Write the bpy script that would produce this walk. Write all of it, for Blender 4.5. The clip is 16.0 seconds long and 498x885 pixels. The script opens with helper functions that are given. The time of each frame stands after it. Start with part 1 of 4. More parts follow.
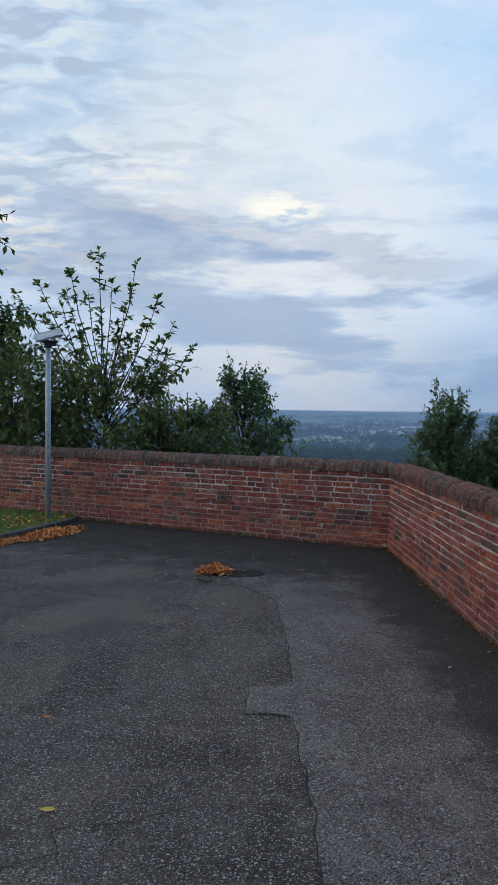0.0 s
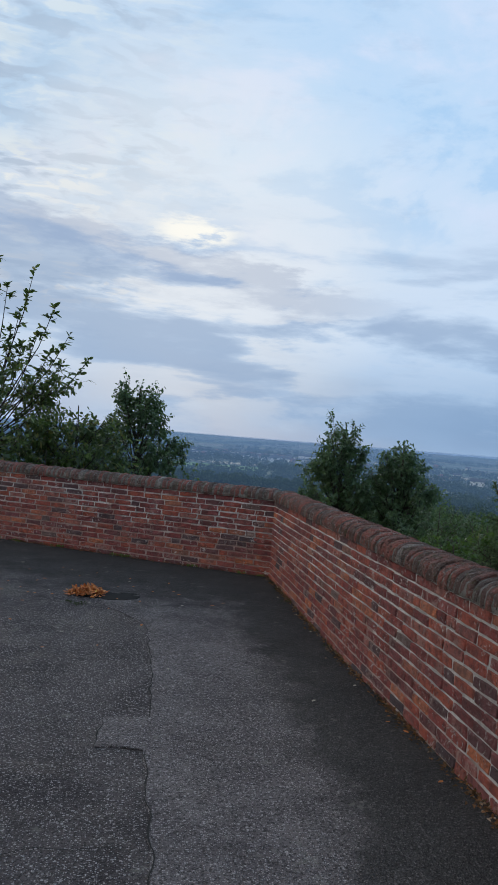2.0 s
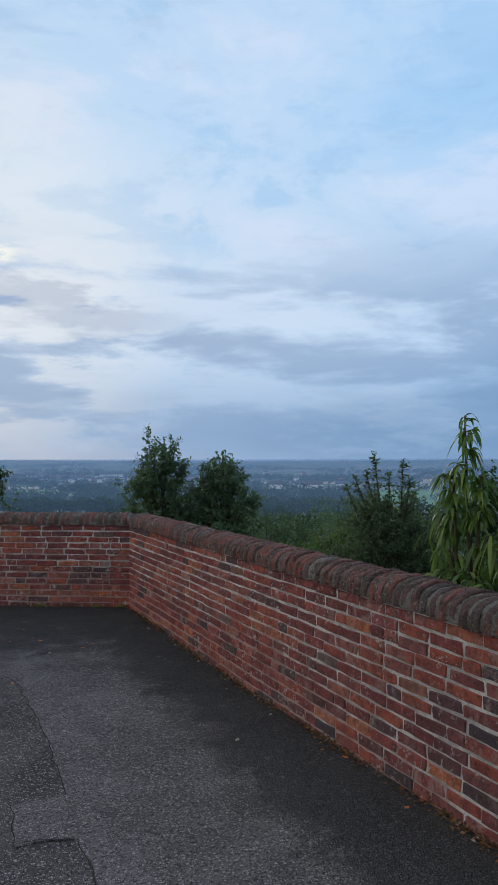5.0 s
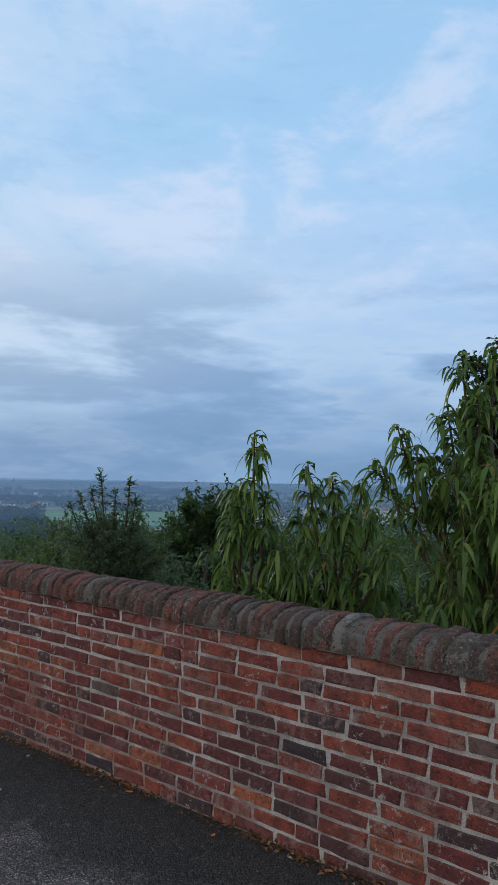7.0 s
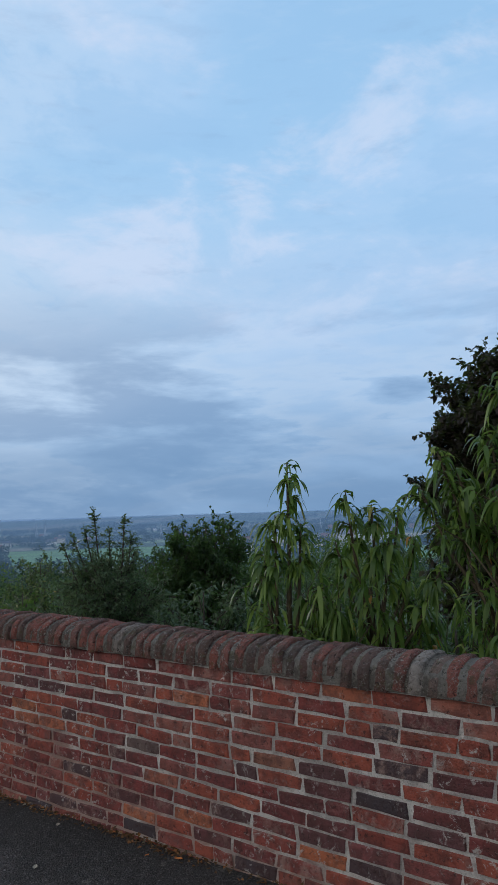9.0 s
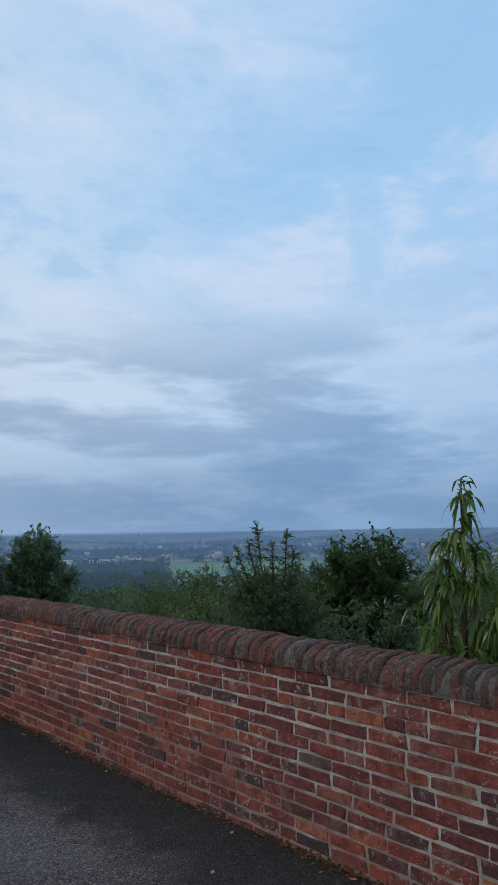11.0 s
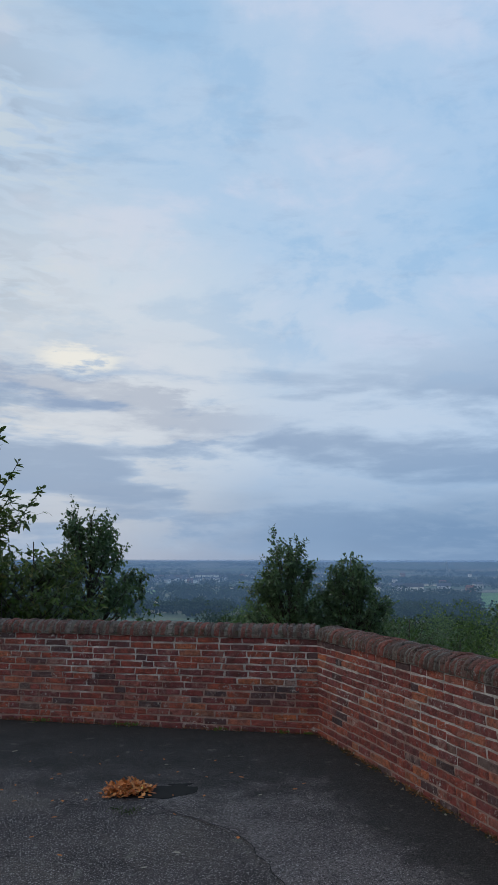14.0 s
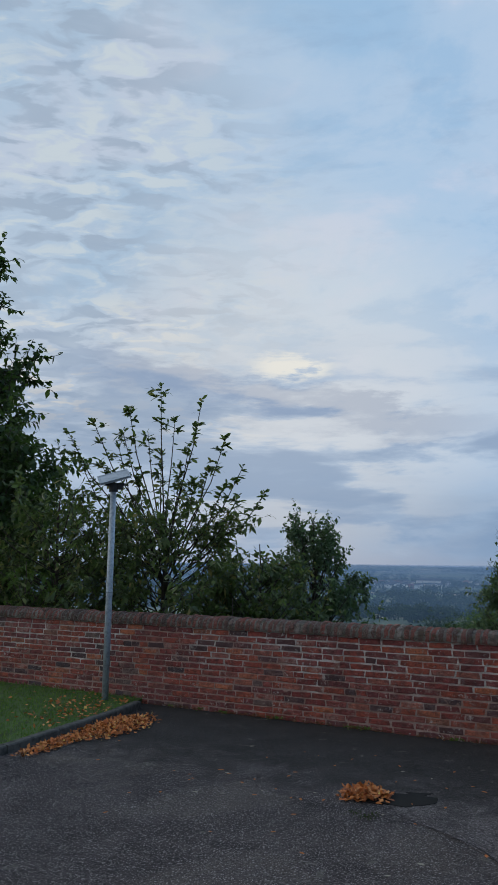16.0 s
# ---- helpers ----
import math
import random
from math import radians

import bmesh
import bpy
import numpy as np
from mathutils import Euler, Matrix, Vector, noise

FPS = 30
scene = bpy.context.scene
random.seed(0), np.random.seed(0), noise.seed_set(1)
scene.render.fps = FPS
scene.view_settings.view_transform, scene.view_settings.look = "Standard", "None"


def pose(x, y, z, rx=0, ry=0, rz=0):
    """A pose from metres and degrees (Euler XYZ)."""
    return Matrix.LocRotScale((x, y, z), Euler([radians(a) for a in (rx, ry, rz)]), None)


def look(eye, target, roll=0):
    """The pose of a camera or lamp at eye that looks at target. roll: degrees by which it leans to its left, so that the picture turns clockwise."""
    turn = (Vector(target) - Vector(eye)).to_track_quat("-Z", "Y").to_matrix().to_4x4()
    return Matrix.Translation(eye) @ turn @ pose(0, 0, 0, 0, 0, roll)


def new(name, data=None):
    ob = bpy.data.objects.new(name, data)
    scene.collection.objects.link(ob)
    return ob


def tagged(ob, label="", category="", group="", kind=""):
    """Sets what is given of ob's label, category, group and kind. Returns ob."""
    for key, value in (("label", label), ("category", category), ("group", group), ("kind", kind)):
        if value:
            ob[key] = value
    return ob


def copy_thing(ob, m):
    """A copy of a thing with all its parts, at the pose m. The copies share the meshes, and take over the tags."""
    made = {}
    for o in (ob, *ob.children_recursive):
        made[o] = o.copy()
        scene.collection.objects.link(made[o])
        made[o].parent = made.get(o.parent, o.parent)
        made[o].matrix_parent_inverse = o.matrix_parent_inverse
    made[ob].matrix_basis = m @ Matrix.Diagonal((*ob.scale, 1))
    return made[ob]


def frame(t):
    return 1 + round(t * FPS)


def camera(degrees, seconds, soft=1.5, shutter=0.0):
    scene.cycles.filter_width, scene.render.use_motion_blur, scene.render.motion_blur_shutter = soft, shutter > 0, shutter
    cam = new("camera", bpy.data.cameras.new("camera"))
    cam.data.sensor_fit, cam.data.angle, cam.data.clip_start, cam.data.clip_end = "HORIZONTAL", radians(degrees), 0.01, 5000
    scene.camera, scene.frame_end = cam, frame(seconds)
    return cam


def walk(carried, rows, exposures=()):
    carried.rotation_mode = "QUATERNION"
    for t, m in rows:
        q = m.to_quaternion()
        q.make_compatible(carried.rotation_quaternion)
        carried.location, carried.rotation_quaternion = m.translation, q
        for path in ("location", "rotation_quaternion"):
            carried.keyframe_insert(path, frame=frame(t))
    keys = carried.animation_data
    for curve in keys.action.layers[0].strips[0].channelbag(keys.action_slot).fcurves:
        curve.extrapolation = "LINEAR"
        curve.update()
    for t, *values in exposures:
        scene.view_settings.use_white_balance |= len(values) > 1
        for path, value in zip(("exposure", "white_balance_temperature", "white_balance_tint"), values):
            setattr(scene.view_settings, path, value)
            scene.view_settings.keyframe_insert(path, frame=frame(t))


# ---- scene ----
cam = camera(36.5, 16.0, soft=1.0)
PATH = [
    (0, (0.201, -0.083, 1.629), (0.235, 1.915, 1.548), 0.7),
    (0.5, (0.197, -0.069, 1.621), (0.355, 1.924, 1.555), 1.6),
    (1, (0.206, -0.081, 1.628), (0.497, 1.897, 1.57), 3.1),
    (1.5, (0.285, -0.027, 1.613), (0.64, 1.94, 1.573), 3.4),
    (2, (0.352, 0.049, 1.615), (0.647, 2.027, 1.608), 4.6),
    (2.5, (0.33, 0.102, 1.595), (0.61, 2.082, 1.595), 5.5),
    (3, (0.269, 0.196, 1.6), (0.571, 2.173, 1.602), 5.8),
    (3.2, (0.273, 0.26, 1.598), (0.608, 2.231, 1.602), 5.4),
    (5.3, (-0.231, 0.625, 1.625), (0.659, 2.415, 1.692), -0.0),
    (5.5, (-0.315, 0.667, 1.609), (0.651, 2.417, 1.686), 0.4),
    (6, (-0.462, 0.78, 1.568), (0.8, 2.327, 1.677), 1.6),
    (6.5, (-0.467, 0.953, 1.539), (0.881, 2.425, 1.662), 1.5),
    (7, (-0.507, 1.112, 1.58), (0.979, 2.447, 1.693), 1.1),
    (7.5, (-0.632, 1.249, 1.584), (0.949, 2.466, 1.714), 1.1),
    (8, (-0.6, 1.386, 1.611), (0.97, 2.617, 1.747), -1.2),
    (8.5, (-0.565, 1.486, 1.604), (1.0, 2.72, 1.769), -1.9),
    (9, (-0.59, 1.517, 1.603), (0.954, 2.774, 1.794), -1.8),
    (9.5, (-0.61, 1.553, 1.596), (0.814, 2.94, 1.808), -1.5),
    (9.7, (-0.66, 1.547, 1.596), (0.734, 2.965, 1.814), -0.8),
    (11.8, (-0.659, 1.586, 1.659), (0.521, 3.182, 1.91), -2.3),
    (12, (-0.666, 1.59, 1.676), (0.492, 3.2, 1.932), -2.4),
    (12.5, (-0.698, 1.585, 1.691), (0.371, 3.254, 1.959), -2.2),
    (12.7, (-0.738, 1.568, 1.701), (0.29, 3.262, 1.974), -2.2),
    (13, (-0.746, 1.573, 1.693), (0.184, 3.32, 1.981), -1.6),
    (13.2, (-0.762, 1.572, 1.689), (0.094, 3.355, 1.982), -1.1),
    (13.5, (-0.78, 1.58, 1.679), (-0.032, 3.41, 1.984), -0.9),
    (14, (-0.811, 1.595, 1.674), (-0.256, 3.491, 1.988), 0.1),
    (14.5, (-0.836, 1.616, 1.665), (-0.445, 3.552, 1.983), 0.7),
    (15, (-0.857, 1.632, 1.663), (-0.604, 3.591, 1.981), 1.3),
    (15.5, (-0.863, 1.633, 1.668), (-0.727, 3.603, 1.985), 1.2),
    (16, (-0.869, 1.691, 1.643), (-0.872, 3.665, 1.965), 0.7),
]
walk(cam, [(t, look(eye, target, roll)) for t, eye, target, roll in PATH],
     [(0, 0.15), (3.2, 0.12), (5.5, 0.10), (9.5, 0.04), (12.5, -0.02), (14, -0.11), (16, -0.17)])

# ---- world, sun ----
SUN_AZ, SUN_EL = 3.5, 14.0   # degrees clockwise from +y, degrees up
sun_dir = Vector((math.sin(radians(SUN_AZ)) * math.cos(radians(SUN_EL)), math.cos(radians(SUN_AZ)) * math.cos(radians(SUN_EL)), math.sin(radians(SUN_EL))))


class Nodes:
    """Short calls for building a node tree."""

    def __init__(self, tree):
        self.tree = tree
        tree.nodes.clear()

    def add(self, kind, props=None, **inputs):
        n = self.tree.nodes.new(kind)
        for k, v in (props or {}).items():
            setattr(n, k, v)
        for k, v in inputs.items():
            self.put(n, k, v)
        return n

    def put(self, n, key, v):
        sock = n.inputs[int(key[1:])] if key[0] == "i" and key[1:].isdigit() else n.inputs[key.replace("_", " ")]
        if isinstance(v, bpy.types.NodeSocket):
            self.tree.links.new(v, sock)
        elif isinstance(v, bpy.types.Node):
            self.tree.links.new(v.outputs[0], sock)
        else:
            sock.default_value = v

    def math(self, op, a, b=0.0, clamp=False):
        return self.add("ShaderNodeMath", {"operation": op, "use_clamp": clamp}, i0=a, i1=b).outputs[0]

    def vmath(self, op, a, b=(0, 0, 0)):
        return self.add("ShaderNodeVectorMath", {"operation": op}, i0=a, i1=b)

    def mix(self, fac, a, b, blend="MIX"):
        n = self.add("ShaderNodeMix", {"data_type": "RGBA", "blend_type": blend})
        for i, v in ((0, fac), (6, a), (7, b)):
            self.put(n, "i%d" % i, v if not isinstance(v, tuple) or len(v) == 4 else (*v, 1))
        return n.outputs[2]

    def ramp(self, fac, *stops, mode="LINEAR"):
        n = self.add("ShaderNodeValToRGB", i0=fac)
        e = n.color_ramp.elements
        n.color_ramp.interpolation = mode
        while len(e) < len(stops):
            e.new(0.5)
        for el, (p, c) in zip(e, stops):
            el.position, el.color = p, (*c, 1) if isinstance(c, tuple) else (c, c, c, 1)
        return n.outputs[0]

    def noise(self, vec, scale, detail=4.0, rough=0.55, dist=0.0):
        return self.add("ShaderNodeTexNoise", Vector=vec, Scale=scale, Detail=detail, Roughness=rough, Distortion=dist).outputs[0]

    def range(self, v, a, b, c=0.0, d=1.0):
        return self.add("ShaderNodeMapRange", {"interpolation_type": "SMOOTHSTEP"}, i0=v, i1=a, i2=b, i3=c, i4=d).outputs[0]


def build_world():
    w = bpy.data.worlds.new("sky")
    scene.world = w
    w.use_nodes = True
    g = Nodes(w.node_tree)
    d = g.add("ShaderNodeTexCoord").outputs["Generated"]
    s = g.add("ShaderNodeSeparateXYZ", i0=d)
    up = g.math("MAXIMUM", s.outputs[2], 0.0)
    # cloud sheet: the view direction met with a flat layer overhead
    k = g.math("DIVIDE", 1.0, g.math("ADD", up, 0.12))
    px, py = g.math("MULTIPLY", s.outputs[0], k), g.math("MULTIPLY", s.outputs[1], k)
    sheet = g.add("ShaderNodeCombineXYZ", i0=px, i1=py, i2=0.0).outputs[0]
    tint = g.vmath("DOT_PRODUCT", d, tuple(sun_dir)).outputs["Value"]
    near_sun = g.range(tint, 0.58, 1.0)
    east = g.range(s.outputs[0], -0.15, 0.75)
    sky = g.add("ShaderNodeTexSky", {"sky_type": "NISHITA", "sun_disc": False, "sun_elevation": radians(SUN_EL), "sun_rotation": radians(SUN_AZ)})
    clear = g.mix(0.93, g.vmath("SCALE", sky.outputs[0]).outputs[0], g.ramp(up, (0.0, (0.24, 0.34, 0.53)), (0.12, (0.34, 0.48, 0.70)), (0.35, (0.42, 0.62, 0.86)), (0.8, (0.33, 0.54, 0.80))))
    for n in g.tree.nodes:
        if n.bl_idname == "ShaderNodeVectorMath" and n.operation == "SCALE":
            n.inputs[3].default_value = 0.10
    # broad pale veil with open blue patches high up
    near = g.math("DIVIDE", 1.0, g.math("ADD", up, 0.30))
    dome = g.add("ShaderNodeCombineXYZ", i0=g.math("MULTIPLY", s.outputs[0], near), i1=g.math("MULTIPLY", s.outputs[1], near), i2=g.math("MULTIPLY", up, 1.4)).outputs[0]
    veil = g.noise(dome, 1.5, 5.0, 0.50, 0.3)
    veil_f = g.range(veil, 0.38, 0.62)
    pale = g.mix(near_sun, (0.50, 0.64, 0.86), (0.56, 0.67, 0.84))
    col = g.mix(g.math("MULTIPLY", veil_f, 0.75), clear, pale)
    # bright middle band under the veil
    band = g.math("MULTIPLY", g.range(up, 0.08, 0.20), g.range(up, 0.46, 0.24))
    bright = g.mix(near_sun, (0.48, 0.60, 0.80), (0.68, 0.72, 0.82))
    col = g.mix(g.math("MULTIPLY", band, 0.6), col, bright)
    # soft pinkish puffs and pale blue openings high up
    puff = g.noise(dome, 3.3, 9.0, 0.60, 0.25)
    high = g.range(up, 0.16, 0.34)
    col = g.mix(g.math("MULTIPLY", g.math("MULTIPLY", g.range(puff, 0.49, 0.66), high), 0.65), col, (0.70, 0.72, 0.86))
    col = g.mix(g.math("MULTIPLY", g.math("MULTIPLY", g.range(puff, 0.49, 0.38), high), 0.6), col, (0.36, 0.55, 0.79))
    # rippled rows of small cloud on the sunset side
    rot = g.add("ShaderNodeMapping", Vector=dome, Rotation=(0, 0, radians(-14)), Scale=(1.5, 2.6, 2.6))
    ripple = g.noise(rot.outputs[0], 8.0, 4.0, 0.50, 0.4)
    west = g.math("MULTIPLY", g.range(s.outputs[0], 0.14, -0.16), g.range(up, 0.13, 0.20))
    col = g.mix(g.math("MULTIPLY", west, 0.35), col, (0.50, 0.57, 0.66))
    lump = g.range(g.noise(dome, 3.0, 3.0), 0.36, 0.58, 0.25, 1.0)
    col = g.mix(g.math("MULTIPLY", g.math("MULTIPLY", g.range(ripple, 0.49, 0.60), g.math("MULTIPLY", west, lump)), 0.75), col, (0.38, 0.46, 0.59))
    col = g.mix(g.math("MULTIPLY", g.math("MULTIPLY", g.range(ripple, 0.48, 0.38), g.math("MULTIPLY", west, lump)), 0.9), col, g.mix(g.range(up, 0.38, 0.20), (0.66, 0.72, 0.78), (0.86, 0.80, 0.74)))
    # slate streaks low down
    flat = g.add("ShaderNodeCombineXYZ", i0=g.math("MULTIPLY", s.outputs[0], 2.6), i1=g.math("MULTIPLY", s.outputs[1], 2.6), i2=g.math("MULTIPLY", up, 11.0)).outputs[0]
    streak = g.noise(flat, 1.25, 9.0, 0.56, 0.15)
    low = g.math("MULTIPLY", g.range(up, 0.32, 0.17), g.range(up, -0.02, 0.04))
    sf = g.math("MULTIPLY", g.range(streak, 0.46, 0.60), low)
    slate = g.mix(near_sun, (0.185, 0.300, 0.490), (0.265, 0.350, 0.510))
    col = g.mix(g.math("MULTIPLY", sf, 0.66), col, slate)
    edge = g.math("MULTIPLY", g.math("MULTIPLY", g.range(streak, 0.36, 0.45), g.range(streak, 0.50, 0.45)), low)
    col = g.mix(g.math("MULTIPLY", edge, 0.25), col, (0.66, 0.70, 0.80))
    # haze bank on the horizon
    bank = g.range(up, 0.17, 0.015)
    col = g.mix(g.math("MULTIPLY", bank, 0.66), col, g.mix(east, (0.32, 0.42, 0.60), (0.165, 0.285, 0.47)))
    fine = g.noise(flat, 3.6, 8.0, 0.62, 0.15)
    col = g.mix(g.math("MULTIPLY", g.range(fine, 0.52, 0.70), 0.14), col, (0.60, 0.70, 0.85))
    col = g.mix(g.math("MULTIPLY", g.range(fine, 0.46, 0.30), 0.14), col, (0.25, 0.35, 0.53))
    # the long slate bar under the sun, and the warm break over it
    wob = g.math("MULTIPLY", g.math("SUBTRACT", g.noise(flat, 5.0, 8.0, 0.62), 0.5), 0.10)
    zz = g.math("ADD", g.math("ADD", s.outputs[2], wob), g.math("MULTIPLY", s.outputs[0], 0.16))
    torn = g.range(g.noise(flat, 2.4, 8.0, 0.6), 0.36, 0.52, 0.25, 1.0)
    bar = g.math("MULTIPLY", g.math("MULTIPLY", g.range(zz, 0.182, 0.218), g.range(zz, 0.252, 0.234)), g.math("MULTIPLY", torn, g.range(g.math("ABSOLUTE", g.math("SUBTRACT", s.outputs[0], 0.03)), 0.36, 0.14)))
    col = g.mix(g.math("MULTIPLY", bar, 0.8), col, (0.30, 0.385, 0.56))
    ex = g.math("DIVIDE", g.math("SUBTRACT", s.outputs[0], sun_dir.x - 0.005), 0.062)
    ez = g.math("DIVIDE", g.math("SUBTRACT", g.math("ADD", s.outputs[2], g.math("MULTIPLY", wob, 0.5)), sun_dir.z + 0.016), 0.017)
    spot = g.math("ADD", g.math("MULTIPLY", ex, ex), g.math("MULTIPLY", ez, ez))
    glow = g.math("MULTIPLY", g.math("MULTIPLY", g.range(spot, 1.3, 0.1), g.range(s.outputs[1], 0.0, 0.3)), g.range(g.noise(flat, 5.5, 5.0, 0.6, 0.3), 0.36, 0.50))
    col = g.mix(g.math("MULTIPLY", glow, 0.9), col, (0.99, 0.92, 0.83))
    halo = g.math("MULTIPLY", g.range(tint, 0.955, 1.0), g.range(sf, 0.5, 0.0))
    col = g.mix(g.math("MULTIPLY", halo, 0.35), col, (0.90, 0.82, 0.76))
    col = g.mix(1.0, col, g.mix(east, (0.96, 1.0, 1.0), (0.88, 0.985, 1.04)), "MULTIPLY")
    glow_w = g.range(s.outputs[0], -0.36, -0.85)
    col = g.mix(glow_w, col, g.vmath("MULTIPLY", col, (2.7, 2.1, 1.6)).outputs[0])
    col = g.mix(g.range(s.outputs[1], 0.05, -0.6), col, g.vmath("MULTIPLY", col, (0.72, 0.72, 0.72)).outputs[0])
    under = g.range(s.outputs[2], -0.02, 0.0)
    col = g.mix(under, (0.10, 0.13, 0.16), col)
    bg = g.add("ShaderNodeBackground", Color=col, Strength=1.0)
    g.add("ShaderNodeOutputWorld", Surface=bg)


build_world()
lamp = bpy.data.lights.new("sun", "SUN")
lamp.energy, lamp.angle, lamp.color = 0.5, radians(20), (1.0, 0.93, 0.84)
sun_ob = new("sun", lamp)
sun_ob.matrix_world = look(Vector((0, 0, 60)) + sun_dir * 40, (0, 0, 60))


# ---- materials ----
def material(name):
    m = bpy.data.materials.new(name)
    m.use_nodes = True
    return m, Nodes(m.node_tree)


def finish(g, color, rough=0.8, height=None, depth=0.01, strength=0.6, metal=0.0, spec=0.4):
    b = g.add("ShaderNodeBsdfPrincipled")
    for k, v in (("Base_Color", color), ("Roughness", rough), ("Metallic", metal), ("Specular_IOR_Level", spec)):
        g.put(b, k, v if not (isinstance(v, tuple) and len(v) == 3) else (*v, 1))
    if height is not None:
        g.put(b, "Normal", g.add("ShaderNodeBump", Height=height, Strength=strength, Distance=depth))
    g.add("ShaderNodeOutputMaterial", Surface=b)


def place_of(g):
    return g.add("ShaderNodeNewGeometry").outputs["Position"]


def mat_brick(name, single):
    m, g = material(name)
    p = place_of(g)
    r = g.add("ShaderNodeObjectInfo").outputs["Random"] if single else g.add("ShaderNodeNewGeometry").outputs["Random Per Island"]
    base = g.ramp(r, (0.0, (0.079, 0.063, 0.074)), (0.07, (0.145, 0.077, 0.082)), (0.16, (0.251, 0.069, 0.069)), (0.34, (0.330, 0.074, 0.066)), (0.52, (0.436, 0.098, 0.069)), (0.68, (0.528, 0.129, 0.077)),
                  (0.78, (0.317, 0.092, 0.095)), (0.90, (0.502, 0.172, 0.125)), (0.965, (0.66, 0.20, 0.090)), (0.985, (0.224, 0.152, 0.139)))
    own = g.vmath("ADD", p, g.add("ShaderNodeCombineXYZ", i0=g.math("MULTIPLY", r, 37.0), i1=g.math("MULTIPLY", r, 11.0), i2=g.math("MULTIPLY", r, 23.0)).outputs[0]).outputs[0]
    col = g.mix(g.range(g.noise(own, 14.0, 6.0, 0.65), 0.40, 0.62), base, g.mix(0.6, base, (0.10, 0.045, 0.042)))
    # pinkish dust and old lime smeared over the faces of some
    some = g.range(g.noise(own, 2.2, 2.0), 0.50, 0.66)
    smear = g.math("MULTIPLY", g.math("MULTIPLY", g.range(g.noise(own, 11.0, 7.0, 0.75, 0.6), 0.46, 0.62), some), 0.75)
    col = g.mix(smear, col, (0.50, 0.32, 0.28))
    lime = g.math("MULTIPLY", g.range(g.noise(p, 24.0, 7.0, 0.78, 0.6), 0.555, 0.625), g.range(g.noise(p, 2.8, 3.0, 0.6), 0.44, 0.60, 0.15, 0.9))
    col = g.mix(lime, col, (0.70, 0.63, 0.60))
    col = g.mix(g.range(g.noise(p, 50.0, 4.0, 0.7), 0.42, 0.34, 0.0, 0.75), col, (0.055, 0.026, 0.025))
    h = g.math("ADD", g.noise(p, 75.0, 6.0, 0.75), g.math("MULTIPLY", g.noise(own, 18.0, 5.0, 0.65), 1.3))
    finish(g, col, g.ramp(g.noise(p, 12.0), (0.3, 0.72), (0.7, 0.95)), h, 0.028, 1.0)
    return m


def mat_mortar():
    m, g = material("mortar")
    p = place_of(g)
    col = g.mix(g.range(g.noise(p, 5.0, 6.0, 0.65), 0.42, 0.58), (0.84, 0.79, 0.76), (0.56, 0.51, 0.49))
    # red brick dust washed into the older, lower joints
    sp = g.add("ShaderNodeSeparateXYZ", i0=p)
    low = g.math("ADD", g.range(sp.outputs[2], 0.66, 0.10, 0.0, 0.24), g.range(sp.outputs[1], 3.4, 6.6, -0.10, 0.06))
    col = g.mix(g.range(g.math("ADD", g.noise(p, 1.3, 5.0, 0.65), low), 0.56, 0.68, 0.0, 0.65), col, (0.36, 0.15, 0.10))
    col = g.mix(g.range(g.noise(p, 120.0, 2.0), 0.55, 0.66, 0.0, 0.35), col, (0.22, 0.19, 0.17))
    finish(g, col, 0.95, g.math("ADD", g.noise(p, 140.0, 5.0, 0.7), g.noise(p, 40.0, 4.0, 0.7)), 0.02, 1.0)
    return m


def mat_coping(name, single):
    m, g = material(name)
    p = place_of(g)
    if single:
        r = g.add("ShaderNodeObjectInfo").outputs["Random"]
        base = g.ramp(r, (0.0, (0.152, 0.099, 0.088)), (0.25, (0.240, 0.120, 0.099)), (0.5, (0.336, 0.131, 0.106)), (0.75, (0.432, 0.131, 0.099)), (0.93, (0.272, 0.168, 0.141)), (1.0, (0.480, 0.416, 0.376)))
    else:
        base = g.mix(g.noise(p, 18.0, 5.0, 0.7), (0.400, 0.360, 0.320), (0.208, 0.184, 0.160))
    col = g.mix(g.range(g.noise(p, 11.0, 6.0, 0.7, 0.4), 0.45, 0.58, 0.0, 0.65), base, (0.11, 0.085, 0.07))
    crust = g.range(g.noise(p, 3.2, 3.0, 0.6), 0.40, 0.62, 0.25, 1.0)
    lichen = g.math("MULTIPLY", g.range(g.noise(p, 95.0, 5.0, 0.8, 0.6), 0.55, 0.60, 0.0, 0.85), crust)
    col = g.mix(lichen, col, (0.54, 0.50, 0.46))
    col = g.mix(g.range(g.noise(p, 16.0, 6.0, 0.8, 0.9), 0.63, 0.655, 0.0, 0.9), col, (0.56, 0.54, 0.50))
    col = g.mix(g.range(g.noise(p, 20.0, 4.0, 0.6), 0.57, 0.64, 0.0, 0.5), col, (0.13, 0.115, 0.05))
    col = g.mix(g.range(g.noise(p, 60.0, 4.0, 0.7), 0.43, 0.35, 0.0, 0.8), col, (0.035, 0.027, 0.024))
    h = g.math("ADD", g.noise(p, 85.0, 6.0, 0.8), g.math("MULTIPLY", g.noise(p, 30.0, 5.0, 0.7), 1.4))
    finish(g, col, 0.94, h, 0.045, 1.0)
    return m


